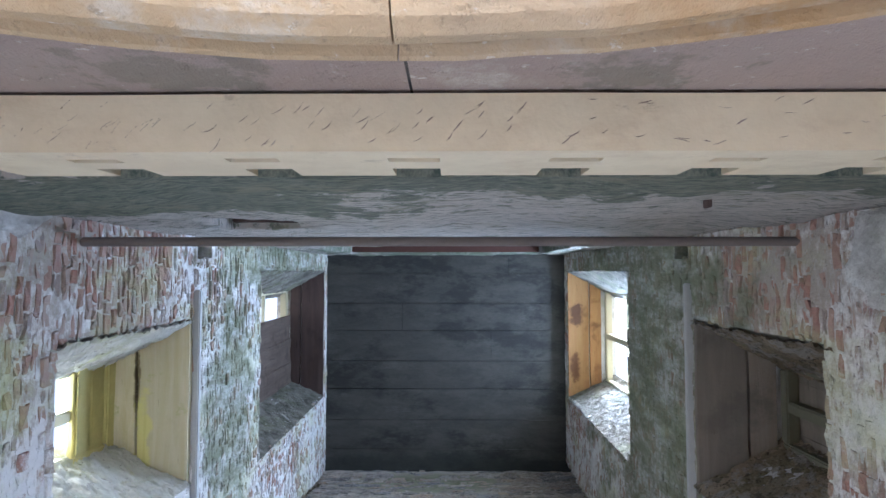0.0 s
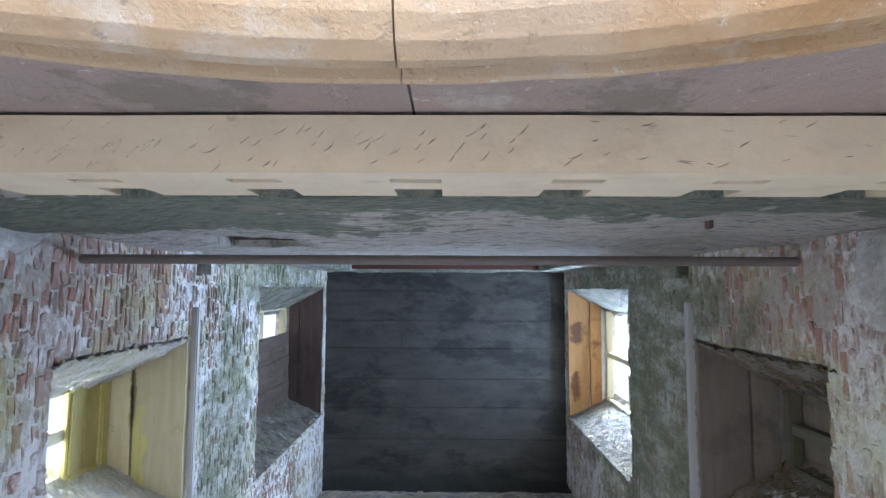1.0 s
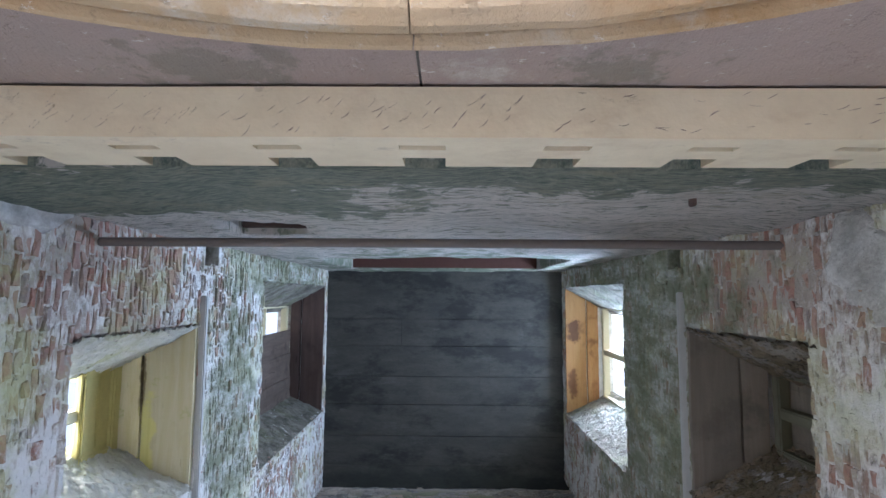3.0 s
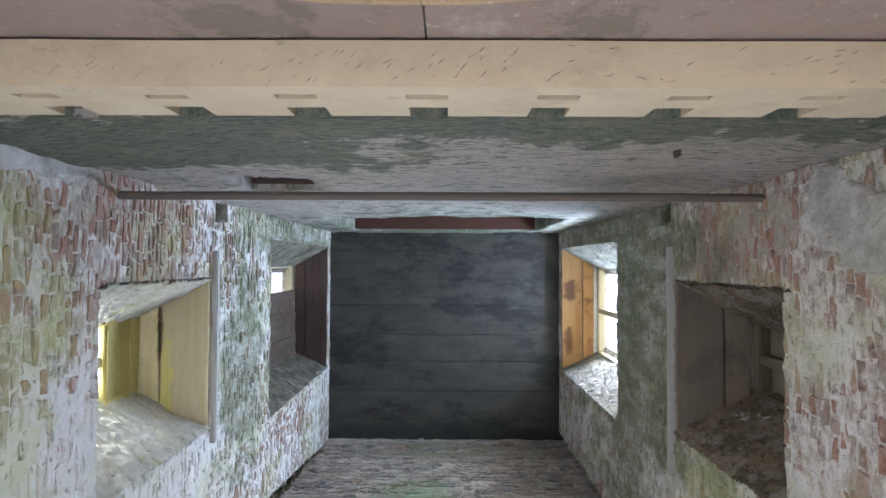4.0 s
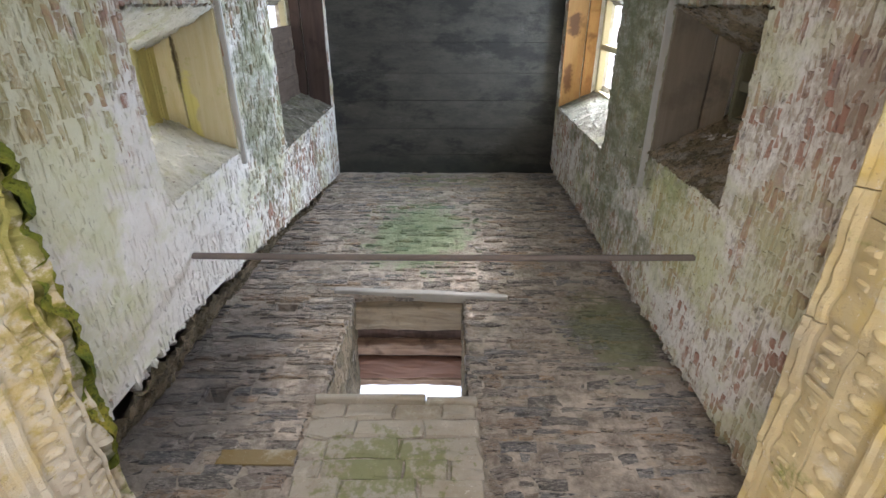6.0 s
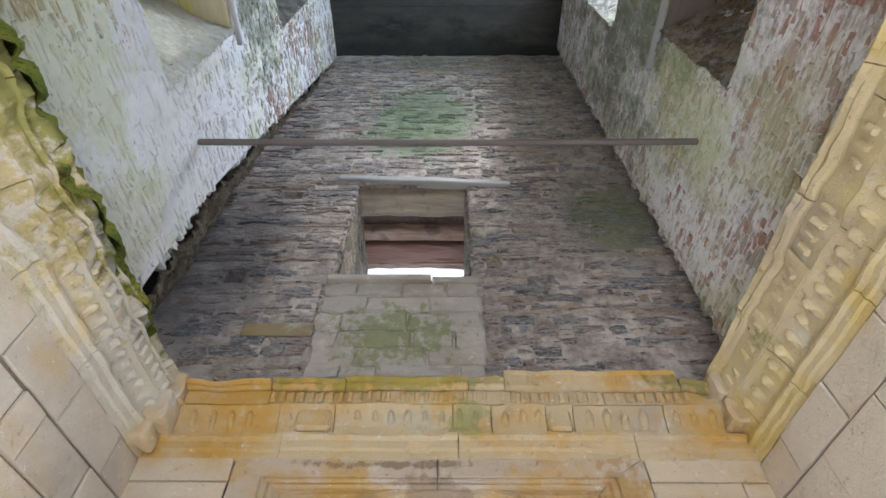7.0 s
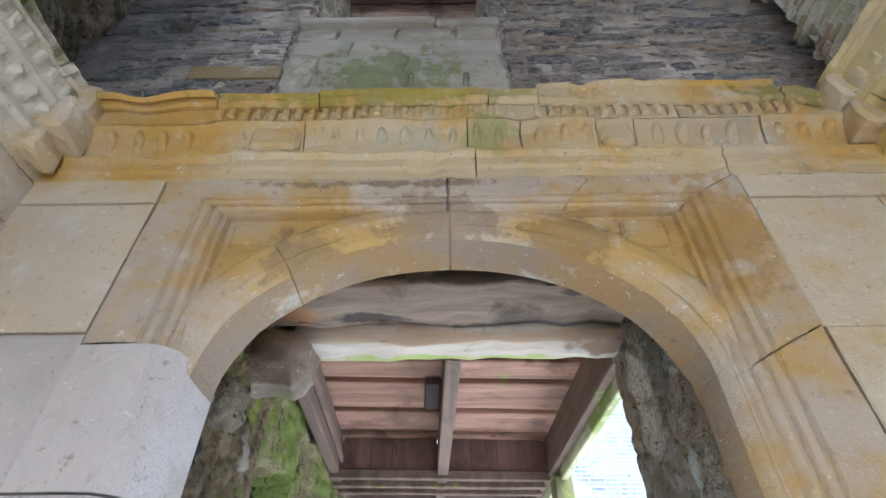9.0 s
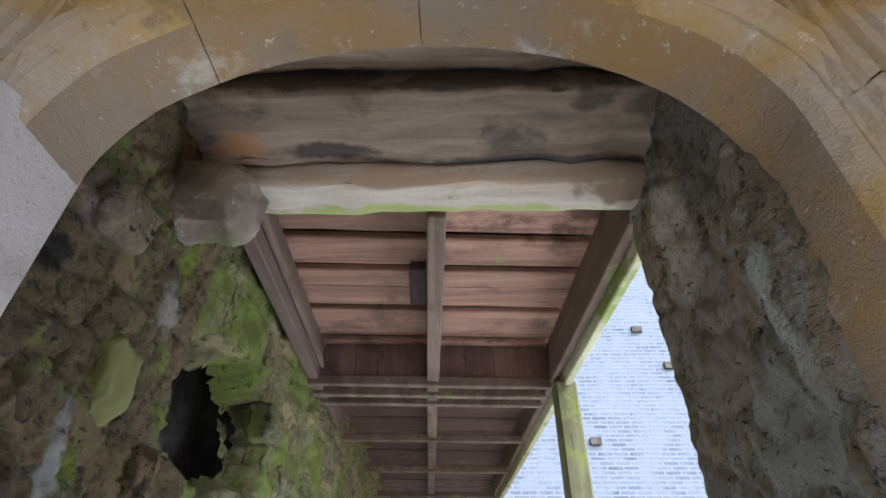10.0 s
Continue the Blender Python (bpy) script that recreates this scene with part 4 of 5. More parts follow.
# ---- iron tie rods ----
def rod(y, z, bend):
    bm = bmesh.new()
    rings, n = 16, 10
    rows = []
    for k in range(rings + 1):
        x = -1.44 + 2.88 * k / rings
        dz = -bend * (1 - (x / 1.44) ** 2)
        rows.append([bm.verts.new((x, y + 0.019 * math.cos(2 * math.pi * i / n), z + dz + 0.019 * math.sin(2 * math.pi * i / n))) for i in range(n)])
    for p, q in zip(rows, rows[1:]):
        for i in range(n):
            bm.faces.new((p[i], p[(i + 1) % n], q[(i + 1) % n], q[i]))
    return tagged(link("tie_rod", bm, M_IRON, True), "rusty round iron rod spanning from wall to wall", "rod", "iron tie rods")


rod(-0.105, 4.17, 0.012)
rod(1.57, 4.165, 0.012)

# ---- the front wall's ledge, arch ring and upper timber ----
bm = bmesh.new()
cells = [-1.5]
for k in range(-5, 6):
    xk = -0.02 + 0.30 * k
    if -1.45 < xk - 0.06 and xk + 0.06 < 1.45:
        cells += [xk - 0.048, xk + 0.048]
cells.append(1.5)
place = lambda u, d, z: (u, -d, z)
holes = {(i, 1) for i in range(1, len(cells) - 1, 2)} | {(i, 3) for i in range(1, len(cells) - 1, 2)}
pierced(bm, place, cells, cells, [3.02, 3.075, 3.105, 3.165, 3.245], 0.193, 0.294, holes)
ledge = thing("stone_ledge", "cream tooled stone ledge with rows of small sockets", "ledge")
for v in bm.verts:
    v.co.z += 0.006 * noise.noise(Vector((v.co.x * 3, 0, v.co.z * 8)))
part("face", bm, M_LEDGE, ledge)
for k in range(110):
    rng = random.Random(k)
    x, y = rng.uniform(-1.05, 1.05), rng.uniform(-0.285, -0.202)
    a = rng.uniform(0.45, 0.95) if x < 0.25 else rng.uniform(-0.25, 0.55)
    l, w, bow = rng.uniform(0.006, 0.015), rng.uniform(0.0006, 0.0014), rng.uniform(-0.15, 0.25)
    bm = bmesh.new()
    low, top = [], []
    for p in (-1, -0.5, 0, 0.5, 1):
        u, v = l * p, bow * l * (1 - p * p)
        q = w * (1.02 - p * p)
        for lst, off, h in ((low, -q, 0.0), (top, q, 0.0017)):
            lst.append(bm.verts.new((x + u * math.cos(a) + (v + off) * math.sin(a), y - u * math.sin(a) + (v + off) * math.cos(a), 3.0165 - h + 0.002)))
    for i in range(4):
        bm.faces.new((low[i], low[i + 1], top[i + 1], top[i]))
    part("tool_mark", bm, M_FRONT, ledge)

ring = thing("entrance_arch", "golden moulded stone ring of the entrance arch", "arch")
RING = [(-0.06, -0.95), (-0.06, -0.37), (-0.055, -0.352), (-0.028, -0.350), (-0.028, -0.332), (-0.044, -0.322), (-0.040, -0.298), (-0.026, -0.272), (-0.006, -0.258), (0.014, -0.258), (0.028, -0.272), (0.034, -0.296), (0.040, -0.3008), (0.056, -0.3008), (0.058, -0.278), (0.064, -0.265), (0.072, -0.262), (0.079, -0.273), (0.081, -0.31)]
voussoirs("voussoir", RING, ENTRANCE, [0, 2, 8, 20, 32, 38, 40], M_RING, ring, 0.0013, 0.0035)

# ---- squared stone of the lower walls ----
BLOCKS = {}


def block_mesh(material, k):
    """One of a few worn stone blocks, one metre in each direction, to be scaled."""
    key = (material.name, k)
    if key not in BLOCKS:
        rng = random.Random(k * 7 + 1)
        bm = bmesh.new()
        b = 0.018
        outer = [(0, 0), (1, 0), (1, 1), (0, 1)]
        j = lambda: rng.uniform(-0.009, 0.009)
        back = [bm.verts.new((x, 0, z)) for x, z in outer]
        mid = [bm.verts.new((x + j() * 0.6, 0.93, z + j() * 0.6)) for x, z in outer]
        front = [bm.verts.new((b + (1 - 2 * b) * x + j(), 1, b + (1 - 2 * b) * z + j())) for x, z in outer]
        for a, c in ((back, mid), (mid, front)):
            for i in range(4):
                bm.faces.new((a[i], a[(i + 1) % 4], c[(i + 1) % 4], c[i]))
        bm.faces.new(front), bm.faces.new(list(reversed(back)))
        bmesh.ops.recalc_face_normals(bm, faces=bm.faces)
        me = bpy.data.meshes.new("stone")
        bm.to_mesh(me)
        bm.free()
        me.materials.append(material)
        BLOCKS[key] = me
    return BLOCKS[key]


def piece(name, material, parent, m, k):
    ob = new(name, block_mesh(material, k % 14))
    ob.parent = parent
    ob.matrix_basis = m
    return ob


def facing(side, u0, u1, z0, z1, d0, d1):
    """The matrix that lays a unit block into a wall: side N faces -y, S faces +y, W faces +x, E faces -x."""
    w, h, t = u1 - u0, z1 - z0, d1 - d0
    if side == "N":
        return Matrix(((-w, 0, 0, u1), (0, -t, 0, d1), (0, 0, h, z0), (0, 0, 0, 1)))
    if side == "W":
        return Matrix(((0, t, 0, -d1), (-w, 0, 0, u1), (0, 0, h, z0), (0, 0, 0, 1)))
    return Matrix(((0, -t, 0, d1), (w, 0, 0, u0), (0, 0, h, z0), (0, 0, 0, 1)))


def courses(side, parent, material, u0, u1, heights, z0, face, depth, lengths, rng, name="stone"):
    z = z0
    for h in heights:
        u = u0 - rng.uniform(0, 0.25)
        while u < u1 - 0.02:
            l = rng.uniform(*lengths)
            a, b = max(u, u0), min(u + l, u1)
            if u1 - b < 0.1:
                b = u1
            if b - a > 0.05:
                out = rng.uniform(-0.006, 0.006)
                piece(name, material, parent, facing(side, a + 0.0018, b - 0.0018, z + 0.0018, z + h - 0.0018, face - out, face + depth), rng.randrange(14))
            u += l
            if b == u1:
                break
        z += h


SIDE_COURSES = {
    "W": [(2.115, 2.283, (-0.3, 0.02, 0.36, 0.70, 0.98, 1.30, 1.62, 1.95, 2.26)), (2.285, 2.447, (-0.3, 0.1, 0.45, 0.86, 1.20, 1.54, 1.66, 1.98, 2.26)), (2.458, 2.618, (-0.3, 0.05, 0.38, 0.72, 1.06, 1.395, 1.725, 2.06, 2.26))],
    "E": [(2.115, 2.225, (-0.3, 0.1, 0.5, 0.85, 1.15, 1.5, 1.86, 2.26)), (2.227, 2.447, (-0.3, 0.12, 0.5, 0.9, 1.28, 1.55, 1.88, 2.26)), (2.452, 2.606, (-0.3, 0.0, 0.34, 0.68, 1.02, 1.36, 1.695, 2.033, 2.26))],
}
rng = random.Random(11)
for side, parent in (("W", BASE_L), ("E", BASE_R)):
    courses(side, parent, M_SIDE_ASHLAR, -0.3, 2.26, [0.30] * 5 + [0.31, 0.302], 0.0, 1.275, 0.06, (0.22, 0.42), rng)
    for z0, z1, cuts in SIDE_COURSES[side]:
        for a, b in zip(cuts, cuts[1:]):
            piece("stone", M_SIDE_ASHLAR, parent, facing(side, a + 0.002, b - 0.002, z0 + 0.002, z1 - 0.002, 1.275 + rng.uniform(-0.007, 0.007), 1.335), rng.randrange(14))

# blocks on either side of the doorway, bedded in mortar
for u0, u1 in ((-1.31, -0.887), (0.808, 1.31)):
    bm = bmesh.new()
    box(bm, u0, u1, 2.2535, 2.288, 0, 2.62)
    part("mortar_bed", bm, M_MORTAR_PALE, WALL_DOOR)
for u0, u1 in ((-1.31, -0.885), (0.806, 1.31)):
    courses("N", WALL_DOOR, M_WARM_ASHLAR, u0, u1, [0.10], 2.53, 2.243, 0.05, (0.5, 0.6), rng)
    courses("N", WALL_DOOR, M_WARM_ASHLAR, u0, u1, [0.43], 2.10, 2.246, 0.05, (0.45, 0.6), rng)
    courses("N", WALL_DOOR, M_JAMB if u0 < 0 else M_WARM_ASHLAR, u0, u1, [0.36, 0.34, 0.35, 0.35, 0.35, 0.35], 0.0, 2.244, 0.05, (0.3, 0.5), rng)

# ---- the doorway's surround ----
door = thing("door_surround", "ochre stone surround with a moulded arch and square frame", "doorway")
ROLL = [(0.12, 2.4738), (0.0, 2.473), (-0.001, 2.44), (-0.001, 2.37), (0.0, 2.335), (0.006, 2.31), (0.022, 2.286), (0.046, 2.272), (0.070, 2.270), (0.088, 2.280), (0.094, 2.295)]
SOFFIT, FACE = ROLL[:5], ROLL[4:]
voussoirs("voussoir", FACE, DOORWAY, [2, 11, 20, 38], M_BACK_ASHLAR, door, 0.0012, 0.005)
voussoirs("soffit_stone", SOFFIT, DOORWAY, [2, 11, 20, 38], M_SOFFIT_SHADED, door, 0.0012, 0.003)
for a, b in ((38, 39), (39, 40)):
    voussoirs("jamb_stone", FACE, DOORWAY, [a, b], M_BACK_ASHLAR, door, 0.001)
    voussoirs("jamb_inner_stone", SOFFIT, DOORWAY, [a, b], M_SOFFIT_SHADED, door, 0.001)

# the pale renewed jamb: stones with a rounded inner corner
z = 0.0
for h in (0.36, 0.34, 0.35, 0.35, 0.35, 0.32):
    bm = bmesh.new()
    pts = [(-0.884, 2.30), (-0.884, 2.243), (-0.76, 2.239), (-0.71, 2.242), (-0.690, 2.254), (-0.668, 2.272), (-0.659, 2.30), (-0.656, 2.36), (-0.656, 2.476), (-0.71, 2.476)]
    lo, hi = [bm.verts.new((x, y, z + 0.003)) for x, y in pts], [bm.verts.new((x, y, z + h - 0.003)) for x, y in pts]
    bm.faces.new(lo), bm.faces.new(list(reversed(hi)))
    for i in range(len(pts)):
        k = (i + 1) % len(pts)
        bm.faces.new((lo[i], lo[k], hi[k], hi[i]))
    part("jamb_stone", bm, M_JAMB, door, "pale renewed jamb stone")
    z += h


def square_frame(profile, foot_l, foot_r):
    """The square-headed frame: stones with one worn moulded profile of (inward, y), mitred at the upper corners."""
    at_l = lambda w: L0 + w
    at_r = lambda w: R0 - w
    at_t = lambda w: T0 - w * 0.62
    runs = [([(at_l(w), y, foot_l) for w, y in profile], [(at_l(w), y, at_t(w)) for w, y in profile], 2),
            ([(at_r(w), y, at_t(w)) for w, y in profile], [(at_r(w), y, foot_r) for w, y in profile], 5),
            ([(at_l(w), y, at_t(w)) for w, y in profile], [(at_r(w), y, at_t(w)) for w, y in profile], 4)]
    for a, b, n in runs:
        for k in range(n):
            f0, f1 = k / n + 0.0008, (k + 1) / n - 0.0008
            steps = 8
            bm = bmesh.new()
            rows = []
            for q in range(steps + 1):
                f = f0 + (f1 - f0) * q / steps
                row = []
                for p0, p1 in zip(a, b):
                    p = Vector(p0).lerp(Vector(p1), f)
                    p.y += 0.004 * noise.noise(p * 14) + 0.005 * noise.noise(p * 4)
                    row.append(bm.verts.new(p))
                rows.append(row)
            for p, q in zip(rows, rows[1:]):
                for i in range(len(profile) - 1):
                    bm.faces.new((p[i], p[i + 1], q[i + 1], q[i]))
            part("frame_stone", bm, M_BACK_ASHLAR, door)


L0, R0, T0 = -0.876, 0.800, 2.627
square_frame([(0.0, 2.30), (0.0, 2.242), (0.060, 2.239), (0.120, 2.240), (0.126, 2.249), (0.136, 2.244), (0.150, 2.246), (0.156, 2.258), (0.168, 2.253), (0.178, 2.262), (0.184, 2.276), (0.198, 2.274), (0.206, 2.296)], 2.07, 0.0)
def seam(x, profile, wide):
    """A dirt-filled joint that runs down across the frame's mouldings."""
    bm = bmesh.new()
    rows = []
    for k, (w, y) in enumerate(profile):
        j = 0.0025 * noise.noise(Vector((k * 1.7, x, 0)))
        rows.append([bm.verts.new((x + j + dx, y + dy, T0 - w * 0.62)) for dx, dy in ((-wide, -0.001), (wide, -0.001), (wide, 0.012), (-wide, 0.012))])
    for p, q in zip(rows, rows[1:]):
        for i in range(4):
            bm.faces.new((p[i], p[(i + 1) % 4], q[(i + 1) % 4], q[i]))
    part("joint", bm, M_EARTH, door)


seam(-0.045, [(0.0, 2.241), (0.060, 2.238), (0.120, 2.238), (0.136, 2.243), (0.150, 2.244), (0.168, 2.252), (0.178, 2.260), (0.184, 2.274), (0.198, 2.273), (0.22, 2.290)], 0.0032)
for cx, w, r in ((-0.57, 0.17, 0), (0.50, 0.13, 1)):
    part("spandrel_stone", soft_box(cx - w / 2, cx + w / 2, 2.276, 2.3, 2.385, 2.485, 0.014, 3, 0.006, r), M_BACK_ASHLAR, door)
for k in range(9):
    x = -0.60 + 0.16 * k
    for dx in (0.0, 0.022):
        part("incised_line", soft_box(x + dx, x + dx + 0.003, 2.2385, 2.245, 2.592, 2.616, 0.001), M_FRONT, door)


# ---- the carved cornice that runs round three walls ----
def cornice(side, u0, u1, face, material, label, rng, ragged, levels, joints=None, flutes=(), dentils=None, lean=0.0, top_steps=(), pitch=0.056):
    """Blocks of plain band, fluted frieze, dentils and a ragged mossy top; levels are the heights where each row begins, and the top."""
    top = thing("carved_cornice", label, "cornice", "carved cornices")
    za, zb, zc, zd, ze = levels

    def place(u, o, z):
        if o > 0:
            q = Vector((u, z, face))
            if side == "W" and u < 1.35:
                broken = min(1.0, (1.35 - u) * 4)
                o += broken * (0.055 * noise.noise(q * 3.7) + 0.03 * noise.noise(q * 9) + 0.022 * noise.noise(q * 19))
                z += broken * 0.035 * noise.noise(q * 5 + Vector((3, 3, 0)))
            o += 0.006 * noise.noise(q * 13) + 0.010 * noise.noise(q * 4.5) - 0.010 * max(0.0, noise.noise(q * 7 + Vector((5, 0, 0))) - 0.2) * 5
            z += 0.004 * noise.noise(q * 11 + Vector((0, 7, 0)))
        return {"N": (u, face - o, z), "W": (-(face - o), u, z), "E": (face - o, u, z)}[side]

    def row(k, name, profile, lengths, jag=None, lifts=None):
        cuts = joints[k] if joints else None
        if not cuts:
            cuts = [u0]
            while cuts[-1] < u1 - 0.01:
                l = rng.uniform(*lengths)
                cuts.append(u1 if u1 - cuts[-1] - l < 0.12 else cuts[-1] + l)
        for n, (a, b) in enumerate(zip(cuts, cuts[1:])):
            bm = bmesh.new()
            e = rng.uniform(-0.006, 0.008)
            lift = lifts[n] if lifts else 0.0
            extrude_profile(bm, [(o + (e if o > 0 else 0), z + (lift if z > ze - 0.05 else 0)) for o, z in profile], place, a + 0.0022, b - 0.0022, max(1, int((b - a) / 0.020)), jag)
            part(name, bm, material, top)

    h = zb - za
    row(0, "band", [(-0.05, za), (0.006, za), (0.008, za + 0.32 * h), (0.017, za + 0.42 * h), (0.017, za + 0.72 * h), (0.030, za + 0.86 * h), (0.030, zb - 0.002), (-0.05, zb - 0.002)], (0.4, 0.9))
    h = zc - zb
    row(1, "frieze_block", [(-0.05, zb + 0.002), (0.010, zb + 0.002), (0.016, zb + 0.3 * h), (0.030, zb + 0.72 * h), (0.050, zc - 0.002), (-0.05, zc - 0.002)], (0.25, 0.65))
    row(2, "dentil_band", [(-0.05, zc + 0.002), (0.050, zc + 0.002), (0.050, zd - 0.002), (-0.05, zd - 0.002)], (0.4, 0.8))
    ph = rng.uniform(0, 9)

    def jag(u, o, z):
        if z > zd + 0.025:
            k = noise.noise(Vector((u * 2.2, ph, 0))) + 0.5 * noise.noise(Vector((u * 9, ph, 3))) + 0.25 * noise.noise(Vector((u * 25, ph, 5)))
            return (o - max(0, 0.03 + 0.05 * k) * ragged if o > 0 else o, z + 0.05 * k * ragged)
        return o, z

    h = ze - zd
    row(3, "cyma", [(-0.19, zd + 0.002), (0.056, zd + 0.002), (0.066, zd + 0.12 * h), (0.072, zd + 0.3 * h), (0.088, zd + 0.5 * h), (0.10, zd + 0.7 * h), (0.10, ze - 0.02), (0.03, ze), (-0.19, ze)], (0.35, 0.7), jag, top_steps)
    # dentils and flutes
    u, last = dentils or (u0 + 0.03, u1 - 0.05)
    tall = min(0.052, 0.74 * (zd - zc))
    d0, d1 = (zc + zd - tall) / 2, (zc + zd + tall) / 2
    while u < last:
        if rng.random() < 0.95:
            bm = bmesh.new()
            vs = []
            for o, r in ((0.047, 0.0), (0.060, 0.001), (0.067, 0.005)):
                for a, z in ((0.004 + r, d0 + r), (0.027 - r, d0 + r), (0.027 - r, d1 - r), (0.004 + r, d1 - r)):
                    vs.append(bm.verts.new(place(u + a + rng.uniform(-0.002, 0.002), o + rng.uniform(-0.002, 0.002), z + rng.uniform(-0.002, 0.002))))
            for k in (0, 4):
                for i in range(4):
                    bm.faces.new([vs[k + i], vs[k + (i + 1) % 4], vs[k + 4 + (i + 1) % 4], vs[k + 4 + i]])
            bm.faces.new(vs[8:])
            part("dentil", bm, material, top)
        u += pitch
    zm, hm = (zb + zc) / 2, (zc - zb) * 0.40
    for a, b, step, width in flutes:
        u = a
        while u < b:
            bm = bmesh.new()
            n, w, zf, hh, deep = 10, width * rng.uniform(0.85, 1.1), zm + rng.uniform(-0.004, 0.004), hm * rng.uniform(0.85, 1.05), rng.uniform(0.7, 1.1)
            rings = []
            for o in (0.0, 0.45, 0.8, 1.0):
                r = math.sqrt(max(0.0, 1 - o * o)) if o < 1 else 0.12
                ring = []
                for i in range(n):
                    c, v = math.cos(2 * math.pi * i / n), math.sin(2 * math.pi * i / n)
                    ring.append(bm.verts.new(place(u + w * r * c + lean * hh * r * v, 0.014 + 0.026 * deep * o + 0.018 * v, zf + hh * r * v)))
                rings.append(ring)
            for p, q in zip(rings, rings[1:]):
                for i in range(n):
                    bm.faces.new((p[i], p[(i + 1) % n], q[(i + 1) % n], q[i]))
            bm.faces.new(rings[-1])
            part("flute", bm, material, top, smooth=True)
            u += step * rng.uniform(0.92, 1.08)
    return top


rng = random.Random(21)
north = cornice("N", -1.315, 1.315, 2.25, M_FRIEZE, "ochre carved stone cornice with dentils over the doorway", rng, 0.45, (2.622, 2.734, 2.860, 2.926, 3.0),
                joints=[(-1.315, -0.71, 0.042, 0.79, 1.315), (-1.315, -0.745, -0.50, 0.02, 0.19, 0.43, 0.55, 0.95, 1.315), (-1.315, -0.80, -0.30, 0.25, 0.70, 1.315), (-1.315, -0.80, -0.465, 0.092, 0.258, 1.055, 1.315)],
                flutes=[(-1.12, -0.80, 0.085, 0.016), (-0.40, -0.02, 0.075, 0.020), (0.05, 0.16, 0.07, 0.018), (0.25, 0.40, 0.075, 0.020), (0.62, 0.92, 0.075, 0.020), (1.0, 1.2, 0.08, 0.02)],
                dentils=(-0.80, 1.05), pitch=0.043, top_steps=(-0.03, -0.01, 0.0, -0.005, 0.045, -0.01))
for cx, w in ((-0.59, 0.165), (0.49, 0.108)):
    part("plain_pad", soft_box(cx - w / 2, cx + w / 2, 2.206, 2.26, 2.742, 2.852, 0.016, 3, 0.004, int(w * 99)), M_FRIEZE, north)
cornice("W", -0.2, 2.262, 1.29, M_CORNICE_W, "cream carved stone cornice with moss along its broken top", rng, 1.25, (2.622, 2.728, 2.838, 2.912, 3.0), flutes=[(1.16, 2.2, 0.062, 0.022)], dentils=(1.12, 2.2), lean=-0.15)
cornice("E", -0.2, 2.262, 1.29, M_CORNICE, "cream carved stone cornice with moss along its broken top", rng, 0.8, (2.610, 2.692, 2.842, 2.968, 3.05), flutes=[(-0.1, 2.2, 0.082, 0.025)], lean=-0.15)

# corner stones where the cornices meet
for x, y, z, r in ((-1.26, 2.17, 2.80, 0.07), (-1.25, 2.20, 2.92, 0.07), (1.26, 2.2, 2.94, 0.065), (1.27, 2.2, 2.80, 0.06), (-1.28, 2.17, 2.69, 0.055)):
    bm = soft_box(x - r, x + r, y - r, y + r, z - r, z + r, 0.012, 3, 0.015, int(z * 50))
    tagged(link("corner_stone", bm, M_WARM_ASHLAR), "broken tan corner stone of the cornice", "stone", "corner stones")


# ---- moss cushions along the ledges ----
def moss_blanket(y0, y1, s, wide, seed, label):
    """A lumpy blanket of moss over the top of a cornice, thin and broken in places."""
    bm = bmesh.new()
    n, m, rows = int((y1 - y0) / 0.008), 22, []
    for i in range(n + 1):
        y = y0 + (y1 - y0) * i / n
        w = wide * max(0.15, 0.75 + 0.9 * noise.noise(Vector((y * 2.6, seed, 0))) + 0.4 * noise.noise(Vector((y * 11, seed, 4)))) * min(1.0, max(0.62, 1.35 - 0.4 * y))
        w = min(w, 0.24)
        row = []
        for j in range(m + 1):
            f = j / m
            p = Vector((1.425 - w * f, y, 3.075 - 0.10 * f ** 4))
            edge = math.sin(math.pi * min(1.0, f * 0.5 + 0.5))
            lump = 0.050 * noise.noise(p * 9 + Vector((seed, 0, 0))) + 0.028 * noise.noise(p * 24) + 0.010 * noise.noise(p * 70)
            row.append(bm.verts.new((s * (p.x - lump * 0.6), p.y, p.z + (lump + 0.012) * edge - 0.03 * (1 - edge))))
        rows.append(row)
    for p, q in zip(rows, rows[1:]):
        for j in range(m):
            bm.faces.new((p[j], p[j + 1], q[j + 1], q[j]))
    return tagged(link("moss_blanket", bm, M_MOSS, True), label, "moss", kind="stuff")


moss_blanket(1.80, 2.2, 1, 0.24, 7, "green moss over the broken cornice corner")
moss_blanket(-0.15, 2.2, -1, 0.32, 3, "thick yellow-green moss over the broken cornice top")

# ---- the back window's head boards and sill ----
head = thing("window_lintel", "stack of pale and red-brown boards over the back window", "lintel", "lintels over the windows")
y = 2.40
# the dark recessed strips stand for shadowed gaps between the boards
for w, dz, m in ((0.22, 0.0, M_HEAD), (0.13, 0.075, M_LINTEL_DARK), (0.12, 0.01, M_RED_PALE), (0.035, 0.04, M_LINTEL_DARK), (0.20, 0.0, M_RED), (0.08, 0.005, M_RED_PALE)):
    part("board", soft_box(-0.72, 0.17, y, y + w - 0.004, 4.93 + dz, 5.04, 0.012, 7, 0.016, int(y * 20)), m, head)
    y += w
bm = soft_box(-0.87, 0.50, 2.325, 2.40, 4.995, 5.055, 0.008, 8, 0.010)
for v in bm.verts:
    v.co.z += 0.02 - 0.05 * (v.co.x + 0.18) / 0.68
